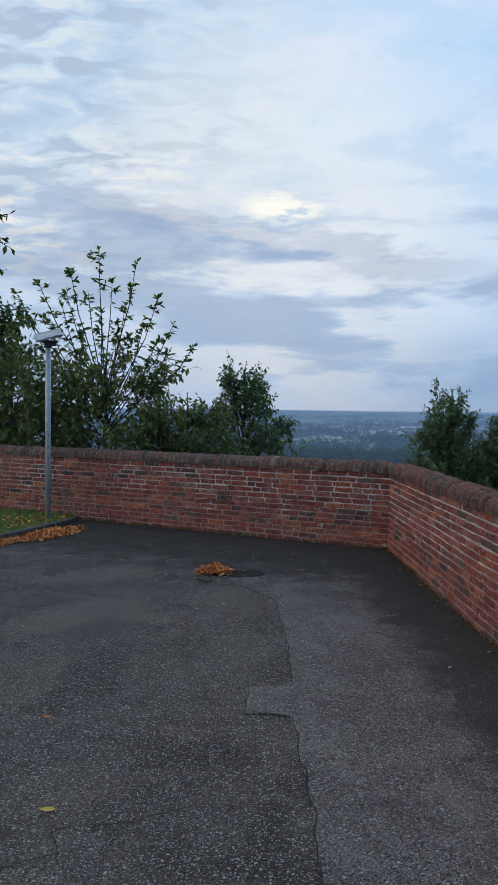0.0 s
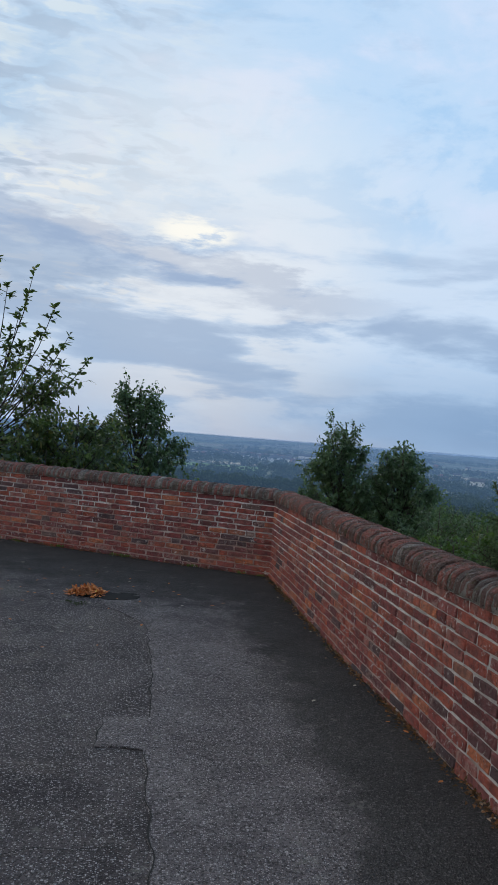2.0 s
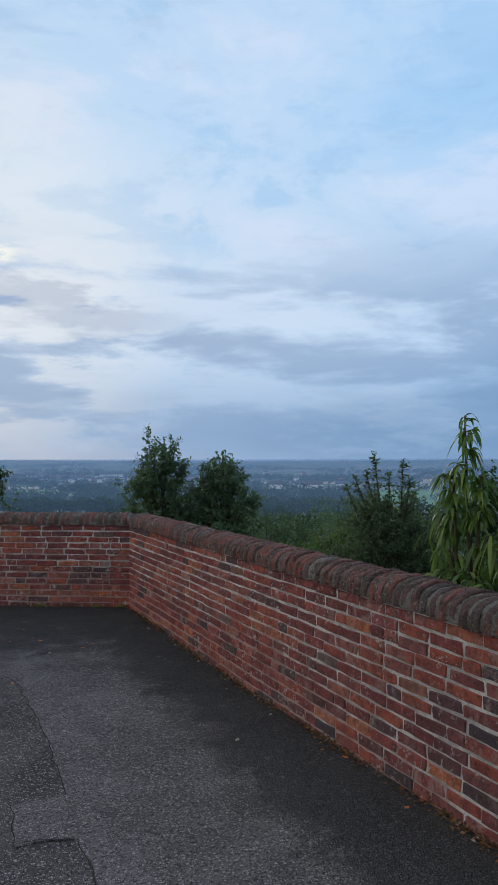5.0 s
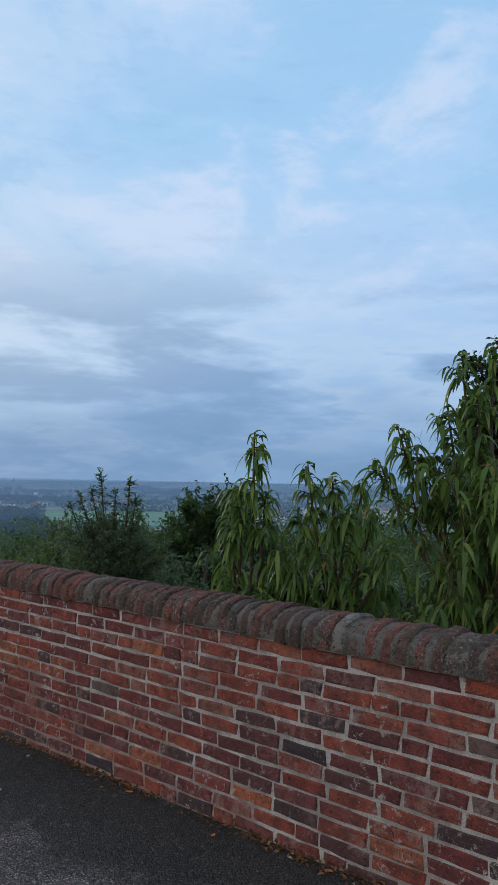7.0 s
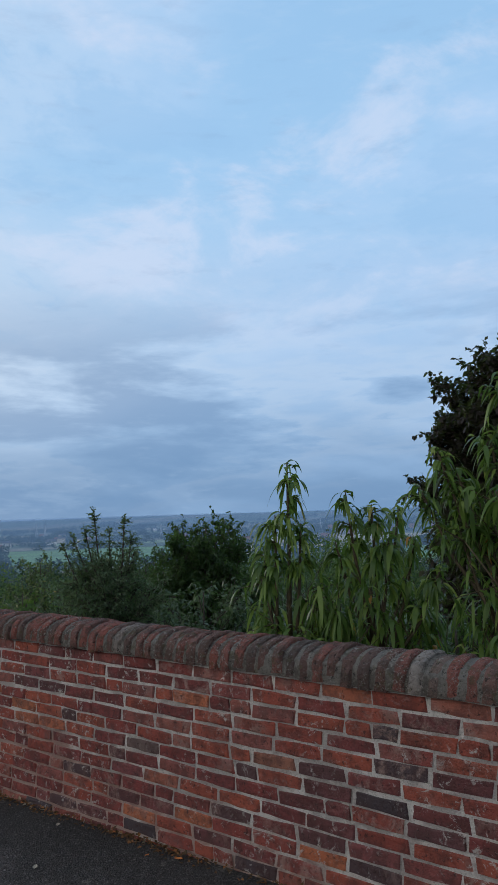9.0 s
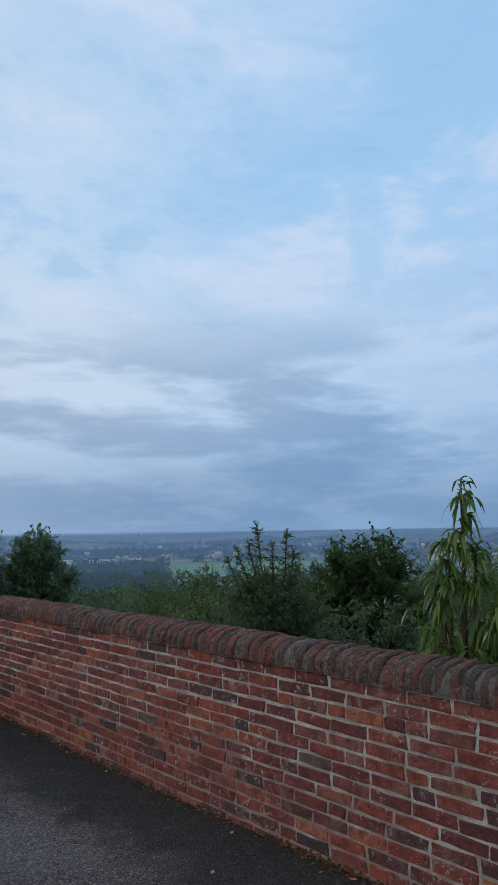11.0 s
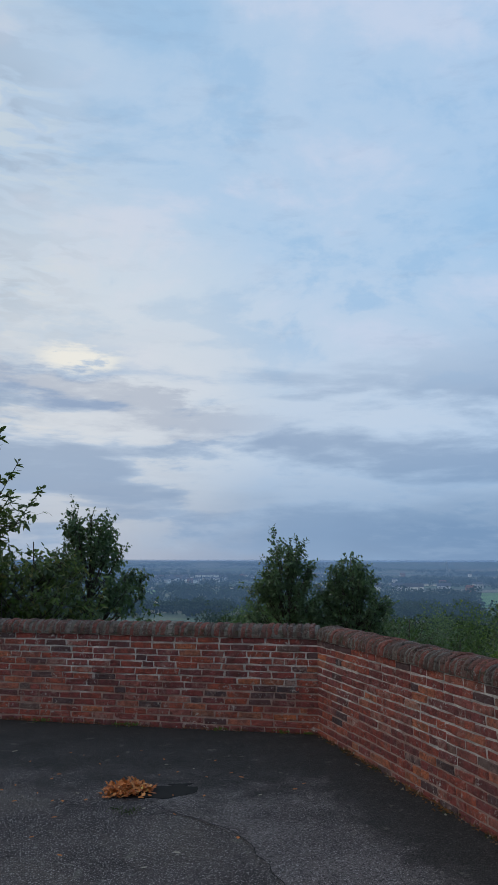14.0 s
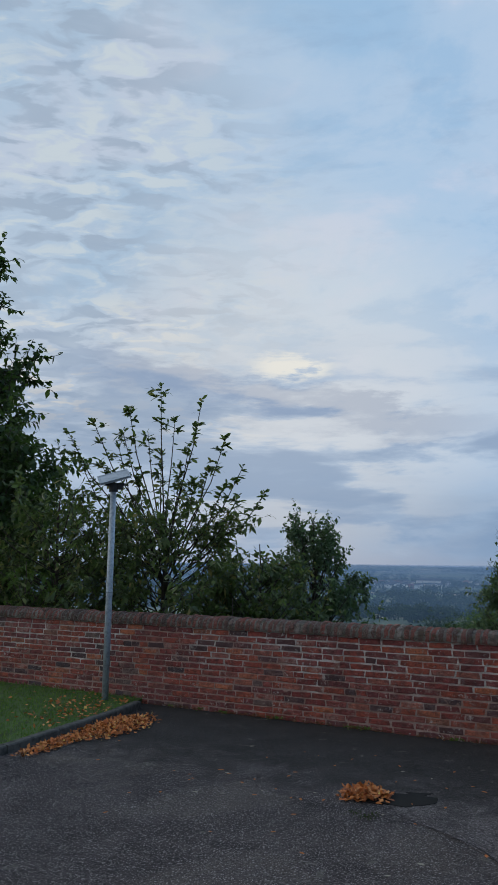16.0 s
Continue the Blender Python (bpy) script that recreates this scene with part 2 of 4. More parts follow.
def mat_asphalt(name, dark, light, brown, chips):
    """Chippings bound in tar; towards the walls a finer, darker band with fewer chippings takes over."""
    m, g = material(name)
    p = place_of(g)
    sp = g.add("ShaderNodeSeparateXYZ", i0=p)
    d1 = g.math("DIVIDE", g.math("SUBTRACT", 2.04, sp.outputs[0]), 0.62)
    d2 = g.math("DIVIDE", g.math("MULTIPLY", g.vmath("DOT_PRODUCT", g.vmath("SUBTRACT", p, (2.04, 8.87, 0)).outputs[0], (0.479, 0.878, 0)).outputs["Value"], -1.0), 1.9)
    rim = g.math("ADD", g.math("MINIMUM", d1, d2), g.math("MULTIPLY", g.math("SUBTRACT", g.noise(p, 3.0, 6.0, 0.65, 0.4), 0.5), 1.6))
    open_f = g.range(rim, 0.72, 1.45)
    c1, c2 = g.add("ShaderNodeTexVoronoi", Vector=p, Scale=115.0), g.add("ShaderNodeTexVoronoi", Vector=p, Scale=62.0)
    def stones(c, lo):
        return g.math("MULTIPLY", g.range(c.outputs["Distance"], 0.50, 0.30), g.range(g.add("ShaderNodeSeparateColor", i0=c.outputs["Color"]).outputs[0], lo, 1.0))
    stone = g.math("MAXIMUM", stones(c1, 0.25), g.math("MULTIPLY", stones(c2, 0.72), 0.9))
    base = g.mix(g.range(g.noise(p, 1.6, 6.0, 0.65, 0.5), 0.40, 0.60), dark, light)
    base = g.mix(g.range(g.noise(p, 0.7, 6.0, 0.65, 0.8), 0.50, 0.62, 0.0, 0.8), base, brown)
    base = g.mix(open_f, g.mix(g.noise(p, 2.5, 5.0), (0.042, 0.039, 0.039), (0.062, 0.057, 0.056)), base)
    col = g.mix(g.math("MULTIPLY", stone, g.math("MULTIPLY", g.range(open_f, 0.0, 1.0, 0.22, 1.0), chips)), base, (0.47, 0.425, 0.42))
    col = g.mix(g.math("MULTIPLY", g.range(g.noise(p, 70.0, 4.0, 0.7), 0.50, 0.60), 0.75), col, (0.018, 0.017, 0.016))
    col = g.mix(g.range(g.noise(p, 5.0, 6.0, 0.75), 0.60, 0.66, 0.0, 0.55), col, (0.20, 0.185, 0.165))
    scuff = g.math("MULTIPLY", g.range(g.noise(p, 13.0, 6.0, 0.8, 0.5), 0.56, 0.64), g.math("MULTIPLY", g.range(g.noise(p, 1.1, 4.0, 0.6), 0.52, 0.62), open_f))
    col = g.mix(g.math("MULTIPLY", scuff, 0.6), col, (0.27, 0.255, 0.235))
    h = g.math("ADD", g.math("MULTIPLY", c1.outputs["Distance"], -1.0), g.noise(p, 60.0, 4.0, 0.7))
    finish(g, col, g.ramp(g.noise(p, 2.2, 4.0), (0.35, 0.72), (0.65, 0.92)), h, 0.014, 1.0, spec=0.18)
    return m


def mat_leaf(name, stops, sheen=0.45, through_light=0.45):
    m, g = material(name)
    r = g.add("ShaderNodeNewGeometry").outputs["Random Per Island"]
    p = place_of(g)
    col = g.ramp(r, *stops)
    col = g.mix(g.range(g.noise(p, 1.7, 3.0), 0.35, 0.7, 0.0, 0.5), col, g.mix(0.5, col, stops[0][1]))
    b = g.add("ShaderNodeBsdfPrincipled", Base_Color=col, Roughness=sheen, Specular_IOR_Level=0.35)
    tr = g.add("ShaderNodeBsdfTranslucent", Color=g.mix(0.5, col, (0.12, 0.20, 0.03)))
    mixed = g.add("ShaderNodeMixShader", i0=through_light, i1=b, i2=tr)
    g.add("ShaderNodeOutputMaterial", Surface=mixed)
    return m


def mat_plain(name, color, rough=0.6, metal=0.0, vary=0.25, scale=20.0, depth=0.002):
    m, g = material(name)
    p = place_of(g)
    n = g.noise(p, scale, 5.0, 0.6)
    finish(g, g.mix(g.range(n, 0.35, 0.7, 0.0, 1.0), color, tuple(c * (1 - vary) for c in color)), rough, n, depth, 0.4, metal)
    return m


BRICK, BRICK_J, MORTAR = mat_brick("brick", True), mat_brick("brick_joined", False), mat_mortar()
COPE, COPE_J = mat_coping("coping_brick", True), mat_coping("coping_joined", False)
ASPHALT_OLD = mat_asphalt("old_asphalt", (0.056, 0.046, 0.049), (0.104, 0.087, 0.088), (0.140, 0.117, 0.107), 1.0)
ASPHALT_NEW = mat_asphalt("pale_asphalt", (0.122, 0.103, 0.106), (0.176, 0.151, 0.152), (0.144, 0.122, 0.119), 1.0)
TAR = mat_plain("crack_dirt", (0.014, 0.013, 0.012), 0.9)
KERB = mat_plain("kerb_concrete", (0.10, 0.097, 0.09), 0.9, 0.0, 0.55, 14.0, 0.006)
STEEL = mat_plain("galvanised_steel", (0.40, 0.46, 0.53), 0.5, 0.25, 0.35, 30.0)
# the panel's pale base colour stands in for sky mirrored in its glass
PANEL = mat_plain("solar_glass_sky_tint", (0.38, 0.42, 0.47), 0.18, 0.0, 0.3, 8.0)
BLACK = mat_plain("black_plastic", (0.03, 0.03, 0.032), 0.6)
G_ASH = mat_leaf("ash_leaf", ((0.0, (0.066, 0.110, 0.068)), (0.6, (0.120, 0.185, 0.100)), (1.0, (0.19, 0.265, 0.135))))
BARK = mat_plain("bark", (0.075, 0.060, 0.047), 0.95, 0.0, 0.5, 40.0, 0.01)
TWIG = mat_plain("green_brown_twig", (0.085, 0.065, 0.038), 0.8, 0.0, 0.4, 40.0)
G_ELDER = mat_leaf("elder_leaf", ((0.0, (0.062, 0.082, 0.044)), (0.5, (0.105, 0.145, 0.056)), (0.86, (0.165, 0.235, 0.068)), (1.0, (0.32, 0.25, 0.09))))
G_DARK = mat_leaf("dark_leaf", ((0.0, (0.023, 0.049, 0.022)), (0.6, (0.042, 0.082, 0.029)), (1.0, (0.073, 0.126, 0.038))))
G_MID = mat_leaf("hedge_leaf", ((0.0, (0.045, 0.085, 0.034)), (0.6, (0.085, 0.145, 0.044)), (0.95, (0.14, 0.21, 0.055)), (1.0, (0.20, 0.24, 0.06))))
G_GREY = mat_leaf("greyish_leaf", ((0.0, (0.060, 0.098, 0.060)), (0.6, (0.105, 0.150, 0.085)), (1.0, (0.17, 0.22, 0.12))))
G_LIGHT = mat_leaf("light_leaf", ((0.0, (0.05, 0.10, 0.02)), (0.6, (0.085, 0.15, 0.03)), (1.0, (0.14, 0.21, 0.05))))
G_PEACH = mat_leaf("peach_leaf", ((0.0, (0.050, 0.095, 0.025)), (0.45, (0.098, 0.175, 0.036)), (0.85, (0.18, 0.27, 0.055)), (0.99, (0.25, 0.32, 0.075)), (1.0, (0.60, 0.20, 0.05))), 0.34)
G_COPPER = mat_leaf("copper_leaf", ((0.0, (0.021, 0.014, 0.017)), (0.6, (0.034, 0.021, 0.023)), (1.0, (0.052, 0.035, 0.031))))
G_FAR = mat_leaf("wood_leaf", ((0.0, (0.020, 0.042, 0.021)), (0.6, (0.034, 0.060, 0.027)), (1.0, (0.058, 0.085, 0.033))), 0.8, 0.15)
GRASS = mat_leaf("grass_blade", ((0.0, (0.08, 0.17, 0.03)), (0.6, (0.14, 0.27, 0.05)), (1.0, (0.25, 0.32, 0.09))), 0.6)
LITTER = mat_leaf("dry_leaf", ((0.0, (0.246, 0.073, 0.028)), (0.4, (0.538, 0.162, 0.045)), (0.75, (0.694, 0.246, 0.073)), (0.93, (0.780, 0.381, 0.146)), (1.0, (0.780, 0.538, 0.134))), 0.7, 0.1)
YELLOW = mat_leaf("yellow_leaf", ((0.0, (0.55, 0.42, 0.06)), (1.0, (0.6, 0.45, 0.08))), 0.6, 0.1)
PALE = mat_leaf("pale_dry_leaf", ((0.0, (0.35, 0.32, 0.27)), (1.0, (0.45, 0.40, 0.32))), 0.7, 0.1)
SOIL = mat_plain("lawn_soil", (0.07, 0.12, 0.03), 0.95, 0.0, 0.5, 9.0, 0.01)
MOSS = mat_plain("moss", (0.060, 0.085, 0.025), 0.95, 0.0, 0.5, 40.0, 0.01)


def mat_terrain():
    m, g = material("valley_ground")
    p = place_of(g)
    flat = g.add("ShaderNodeMapping", Vector=p, Rotation=(0, 0, radians(24)), Scale=(0.0034, 0.0075, 0.0))
    cell = g.add("ShaderNodeTexVoronoi", Vector=flat.outputs[0], Scale=1.0)
    pick = g.add("ShaderNodeSeparateColor", i0=cell.outputs["Color"]).outputs[0]
    fields = g.ramp(pick, (0.0, (0.043, 0.079, 0.025)), (0.25, (0.072, 0.122, 0.036)), (0.42, (0.166, 0.144, 0.086)), (0.58, (0.058, 0.086, 0.036)), (0.72, (0.216, 0.187, 0.122)), (0.86, (0.094, 0.108, 0.050)), mode="CONSTANT")
    fields = g.mix(g.range(g.noise(p, 0.02, 5.0), 0.35, 0.65, 0.0, 0.4), fields, (0.09, 0.12, 0.05))
    far = g.range(g.vmath("LENGTH", p).outputs["Value"], 350.0, 520.0)
    near = g.mix(g.noise(p, 0.8, 6.0), (0.03, 0.055, 0.018), (0.06, 0.085, 0.03))
    finish(g, g.mix(far, near, fields), 0.95, g.noise(p, 3.0, 6.0), 0.05, 0.5)
    return m


TERRAIN = mat_terrain()


# ---- mesh helpers ----
def mesh_of(name, verts, faces, mat, smooth=False):
    me = bpy.data.meshes.new(name)
    me.from_pydata([tuple(v) for v in verts] if not isinstance(verts, np.ndarray) else verts.tolist(), [], faces if not isinstance(faces, np.ndarray) else faces.tolist())
    me.materials.append(mat)
    if smooth:
        me.polygons.foreach_set("use_smooth", [True] * len(me.polygons))
    me.update()
    return me


def put(name, me, parent=None, m=None, label=""):
    ob = new(name, me)
    if parent is not None:
        ob.parent = parent
    if m is not None:
        ob.matrix_basis = m
    if label:
        ob["label"] = label
    return ob


def empty(name, m=None):
    ob = new(name)
    ob.empty_display_size = 0.2
    if m is not None:
        ob.matrix_basis = m
    return ob


def prism(poly, z0, z1):
    """Verts and faces of an upright prism over a counter-clockwise outline."""
    n = len(poly)
    v = [(x, y, z0) for x, y in poly] + [(x, y, z1) for x, y in poly]
    f = [tuple(range(n))[::-1], tuple(range(n, 2 * n))] + [(i, (i + 1) % n, n + (i + 1) % n, n + i) for i in range(n)]
    return v, f


def box(x0, x1, y0, y1, z0, z1):
    return prism([(x0, y0), (x1, y0), (x1, y1), (x0, y1)], z0, z1)


def join(*pieces):
    v, f = [], []
    for a, b in pieces:
        k = len(v)
        v += list(a)
        f += [tuple(i + k for i in q) for q in b]
    return v, f


def tube(points, radii, sides=6):
    """A tapered tube along a line of points, with closed ends."""
    v, f = [], []
    pts = [Vector(p) for p in points]
    for i, p in enumerate(pts):
        d = (pts[min(i + 1, len(pts) - 1)] - pts[max(i - 1, 0)]).normalized()
        a = d.orthogonal().normalized()
        b = d.cross(a)
        for k in range(sides):
            t = 2 * math.pi * k / sides
            v.append(p + (a * math.cos(t) + b * math.sin(t)) * radii[i])
    for i in range(len(pts) - 1):
        for k in range(sides):
            q = (k + 1) % sides
            f.append((i * sides + k, i * sides + q, (i + 1) * sides + q, (i + 1) * sides + k))
    f += [tuple(range(sides))[::-1], tuple(range((len(pts) - 1) * sides, len(pts) * sides))]
    return v, f


# ---- plan ----
FACE = 2.04                                   # the long wall's face
CORNER = Vector((FACE, 8.87))
ALONG = Vector((-0.878, 0.479)).normalized()  # the far wall runs this way from the corner
OUT = Vector((0.479, 0.878)).normalized()     # and faces away from this
THICK = 0.235
COURSE, PITCH, COURSES = 0.0664, 0.242, 14
TOP = COURSE * COURSES - 0.012
rng = np.random.default_rng(7)


def outside(x, y):
    d1 = x - (FACE + THICK)
    d2 = (x - CORNER.x) * OUT.x + (y - CORNER.y) * OUT.y - THICK
    return np.maximum(d1, d2)


def ground_z(x, y):
    """The hillside under the walls and the plain beyond it."""
    x, y = np.asarray(x, float), np.asarray(y, float)
    d = outside(x, y)
    r = np.hypot(x, y)
    z = -0.06 - np.interp(d, [0, 0.5, 3, 10, 30, 100, 300, 700, 9000], [0, 0.25, 0.9, 2.6, 6.5, 14, 30, 45, 45])
    ripple = np.sin(x * 0.0021 + 1.0) * 5 + np.sin(y * 0.0016 + x * 0.0011) * 5
    return z + np.interp(r, [2400, 3200, 4200, 4800], [0, 13, 50, 52]) + ripple * np.interp(r, [2400, 4200], [0, 0.75]) * (d > 0)


def terrace_z(x, y):
    """The paving swells a little towards the near stretch of the long wall."""
    s = np.clip((np.asarray(x, float) - 1.0) / 1.0, 0, 1)
    t = np.clip((5.6 - np.asarray(y, float)) / 3.0, 0, 1)
    return 0.075 * s * s * (3 - 2 * s) * t


# ---- ground ----
def build_terrain():
    rr = np.concatenate([np.linspace(0.5, 30, 50), np.geomspace(31.5, 4850, 90)])
    aa = np.linspace(0, 2 * math.pi, 180, endpoint=False)
    R, A = np.meshgrid(rr, aa, indexing="ij")
    X, Y = R * np.sin(A), R * np.cos(A)
    v = np.stack([X, Y, ground_z(X, Y)], -1).reshape(-1, 3)
    n = len(aa)
    f = [(i * n + k, (i + 1) * n + k, (i + 1) * n + (k + 1) % n, i * n + (k + 1) % n) for i in range(len(rr) - 1) for k in range(n)]
    f.append(tuple(range(n)))
    tagged(put("ground", mesh_of("ground", v, f, TERRAIN, True)), "grassy hillside falling to a wide valley of fields", "ground", kind="structure")


build_terrain()


def paving(name, poly, lift, mat, label, step=0.3):
    """A sheet of asphalt cut to an outline, with the terrace's swell and a skirt down its edges."""
    bm = bmesh.new()
    bm.faces.new([bm.verts.new((x, y, 0)) for x, y in poly])
    xs, ys = [p[0] for p in poly], [p[1] for p in poly]
    for axis, lo, hi in ((0, min(xs), max(xs)), (1, min(ys), max(ys))):
        k = lo + step
        while k < hi:
            if axis == 0 and k < 0.4 or axis == 1 and k < 1.0 and int(k / step) % 4:
                k += step
                continue
            no = (1, 0, 0) if axis == 0 else (0, 1, 0)
            co = (k, 0, 0) if axis == 0 else (0, k, 0)
            bmesh.ops.bisect_plane(bm, geom=bm.verts[:] + bm.edges[:] + bm.faces[:], plane_co=co, plane_no=no)
            k += step
    for v in bm.verts:
        v.co.z = lift + float(terrace_z(v.co.x, v.co.y)) + 0.004 * noise.noise((v.co.x * 0.9, v.co.y * 0.9, 3))* (0 if lift else 1)
    edge = [e for e in bm.edges if e.is_boundary]
    made = bmesh.ops.extrude_edge_only(bm, edges=edge)["geom"]
    for v in made:
        if isinstance(v, bmesh.types.BMVert):
            v.co.z = -0.05
    bmesh.ops.recalc_face_normals(bm, faces=bm.faces)
    me = bpy.data.meshes.new(name)
    bm.to_mesh(me)
    bm.free()
    me.materials.append(mat)
    return tagged(put(name, me), label, "pavement", kind="structure")


far_end = CORNER + ALONG * 9.5
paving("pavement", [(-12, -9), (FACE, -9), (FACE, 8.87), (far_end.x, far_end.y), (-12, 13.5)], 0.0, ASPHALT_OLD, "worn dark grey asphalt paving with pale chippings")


def wobble(points, amount, seed, step=0.06):
    """A line through the points, ragged like a cut in asphalt."""
    out = []
    for (x0, y0), (x1, y1) in zip(points, points[1:]):
        n = max(1, int(math.hypot(x1 - x0, y1 - y0) / step))
        for i in range(n):
            t = i / n
            x, y = x0 + (x1 - x0) * t, y0 + (y1 - y0) * t
            out.append((x + amount * noise.noise((x * 7, y * 7, seed)), y + amount * noise.noise((x * 7, y * 7, seed + 9))))
    return out + [points[-1]]


SEAM = [(0.46, -9), (0.50, 0.5), (0.51, 2.5), (0.53, 3.1), (0.52, 3.90), (0.26, 3.93), (0.29, 4.33), (0.55, 4.34), (0.58, 5.2), (0.555, 6.33), (0.45, 6.62), (0.33, 6.80), (0.18, 7.05), (0.10, 7.5)]
seam = wobble(SEAM, 0.022, 5)
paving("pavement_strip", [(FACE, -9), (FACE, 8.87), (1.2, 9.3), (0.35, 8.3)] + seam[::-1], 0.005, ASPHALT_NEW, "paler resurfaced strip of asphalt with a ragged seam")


def crack(points, width, seed):
    line = wobble(points, 0.03, seed, 0.05)
    v, f = [], []
    for i, (x, y) in enumerate(line):
        a, b = line[max(i - 1, 0)], line[min(i + 1, len(line) - 1)]
        d = Vector((b[0] - a[0], b[1] - a[1])).normalized()
        w = width * (0.5 + abs(noise.noise((x * 5, y * 5, seed)))) * (0.3 if i in (0, len(line) - 1) else 1)
        z = 0.0085 + float(terrace_z(x, y))
        v += [(x - d.y * w, y + d.x * w, z), (x + d.y * w, y - d.x * w, z)]
        if i:
            k = 2 * i
            f.append((k - 2, k - 1, k + 1, k))
    tagged(put("pavement_crack", mesh_of("crack", v, f, TAR)), "thin dark crack in the worn asphalt", "crack", kind="structure")


crack([(0.50, 1.6), (0.51, 2.5), (0.53, 3.1), (0.52, 3.88)], 0.004, 2)
crack([(0.52, 3.90), (0.26, 3.93), (0.29, 4.33)], 0.003, 4)
crack([(0.55, 4.34), (0.58, 5.2), (0.555, 6.33), (0.45, 6.62), (0.2, 7.0)], 0.0045, 6)
crack([(-0.50, 2.80), (-0.3, 2.82), (0.1, 2.98), (0.45, 2.95)], 0.004, 8)
crack([(-2.3, 5.0), (-1.7, 5.15), (-1.2, 5.1)], 0.006, 10)
crack([(-0.7, 2.5), (-0.45, 2.62), (-0.5, 2.8)], 0.004, 12)


# ---- brick walls ----
def brick_mesh(length, seed):
    """A worn brick lying along x, its face towards -y."""
    r = random.Random(seed)
    w, h, d, c = length / 2, 0.0262, 0.10, 0.006
    def j(a):
        return r.uniform(-a, a)
    back = [(-w, d, -h), (w, d, -h), (w, d, h), (-w, d, h)]
    rim = [(x + j(0.007), c + 0.002, z + j(0.005)) for x, z in ((-w, -h), (0, -h), (w, -h), (w, h), (0, h), (-w, h))]
    face = [(x * 0.955 + j(0.005), j(0.003), z * 0.84 + j(0.003)) for x, z in ((-w, -h), (0, -h), (w, -h), (w, h), (0, h), (-w, h))]
    v = back + rim + face
    f = [(10, 11, 14, 15), (11, 12, 13, 14)]
    f += [(4 + i, 4 + (i + 1) % 6, 10 + (i + 1) % 6, 10 + i) for i in range(6)]
    f += [(0, 1, 6, 5, 4), (1, 2, 7, 6), (2, 3, 9, 8, 7), (3, 0, 4, 9)]
    return v, f


def cope_mesh(seed):
    """A weathered half-round coping brick on edge: its width across the wall along y, its thickness along x."""
    r = random.Random(seed)
    n, half = 15, 0.0255
    v, f = [], []
    for x in (-half, -half * 0.6, half * 0.6, half):
        end = abs(x) > half * 0.9
        for i in range(n):
            t = math.pi * i / (n - 1)
            k = (0.935 if end else 1.0) + 0.05 * noise.noise((i * 0.55, seed * 3.1, x * 60)) + r.uniform(-0.018, 0.012)
            v.append((x + r.uniform(-0.004, 0.004), -math.cos(t) * 0.150 * k, 0.028 + math.sin(t) ** 0.75 * 0.105 * k))
        v += [(x, 0.146, 0.0), (x, -0.146, 0.0)]
    m = n + 2
    for s in range(3):
        for i in range(m):
            f.append((s * m + i, s * m + (i + 1) % m, (s + 1) * m + (i + 1) % m, (s + 1) * m + i))
    f += [tuple(range(m))[::-1], tuple(range(3 * m, 4 * m))]
    return v, f


STRETCH = [mesh_of("brick", *brick_mesh(0.226, k), BRICK) for k in range(10)]
HEADER = [mesh_of("brick_header", *brick_mesh(0.105, 50 + k), BRICK) for k in range(5)]
COPES = [mesh_of("coping_brick", *cope_mesh(k), COPE, False) for k in range(14)]


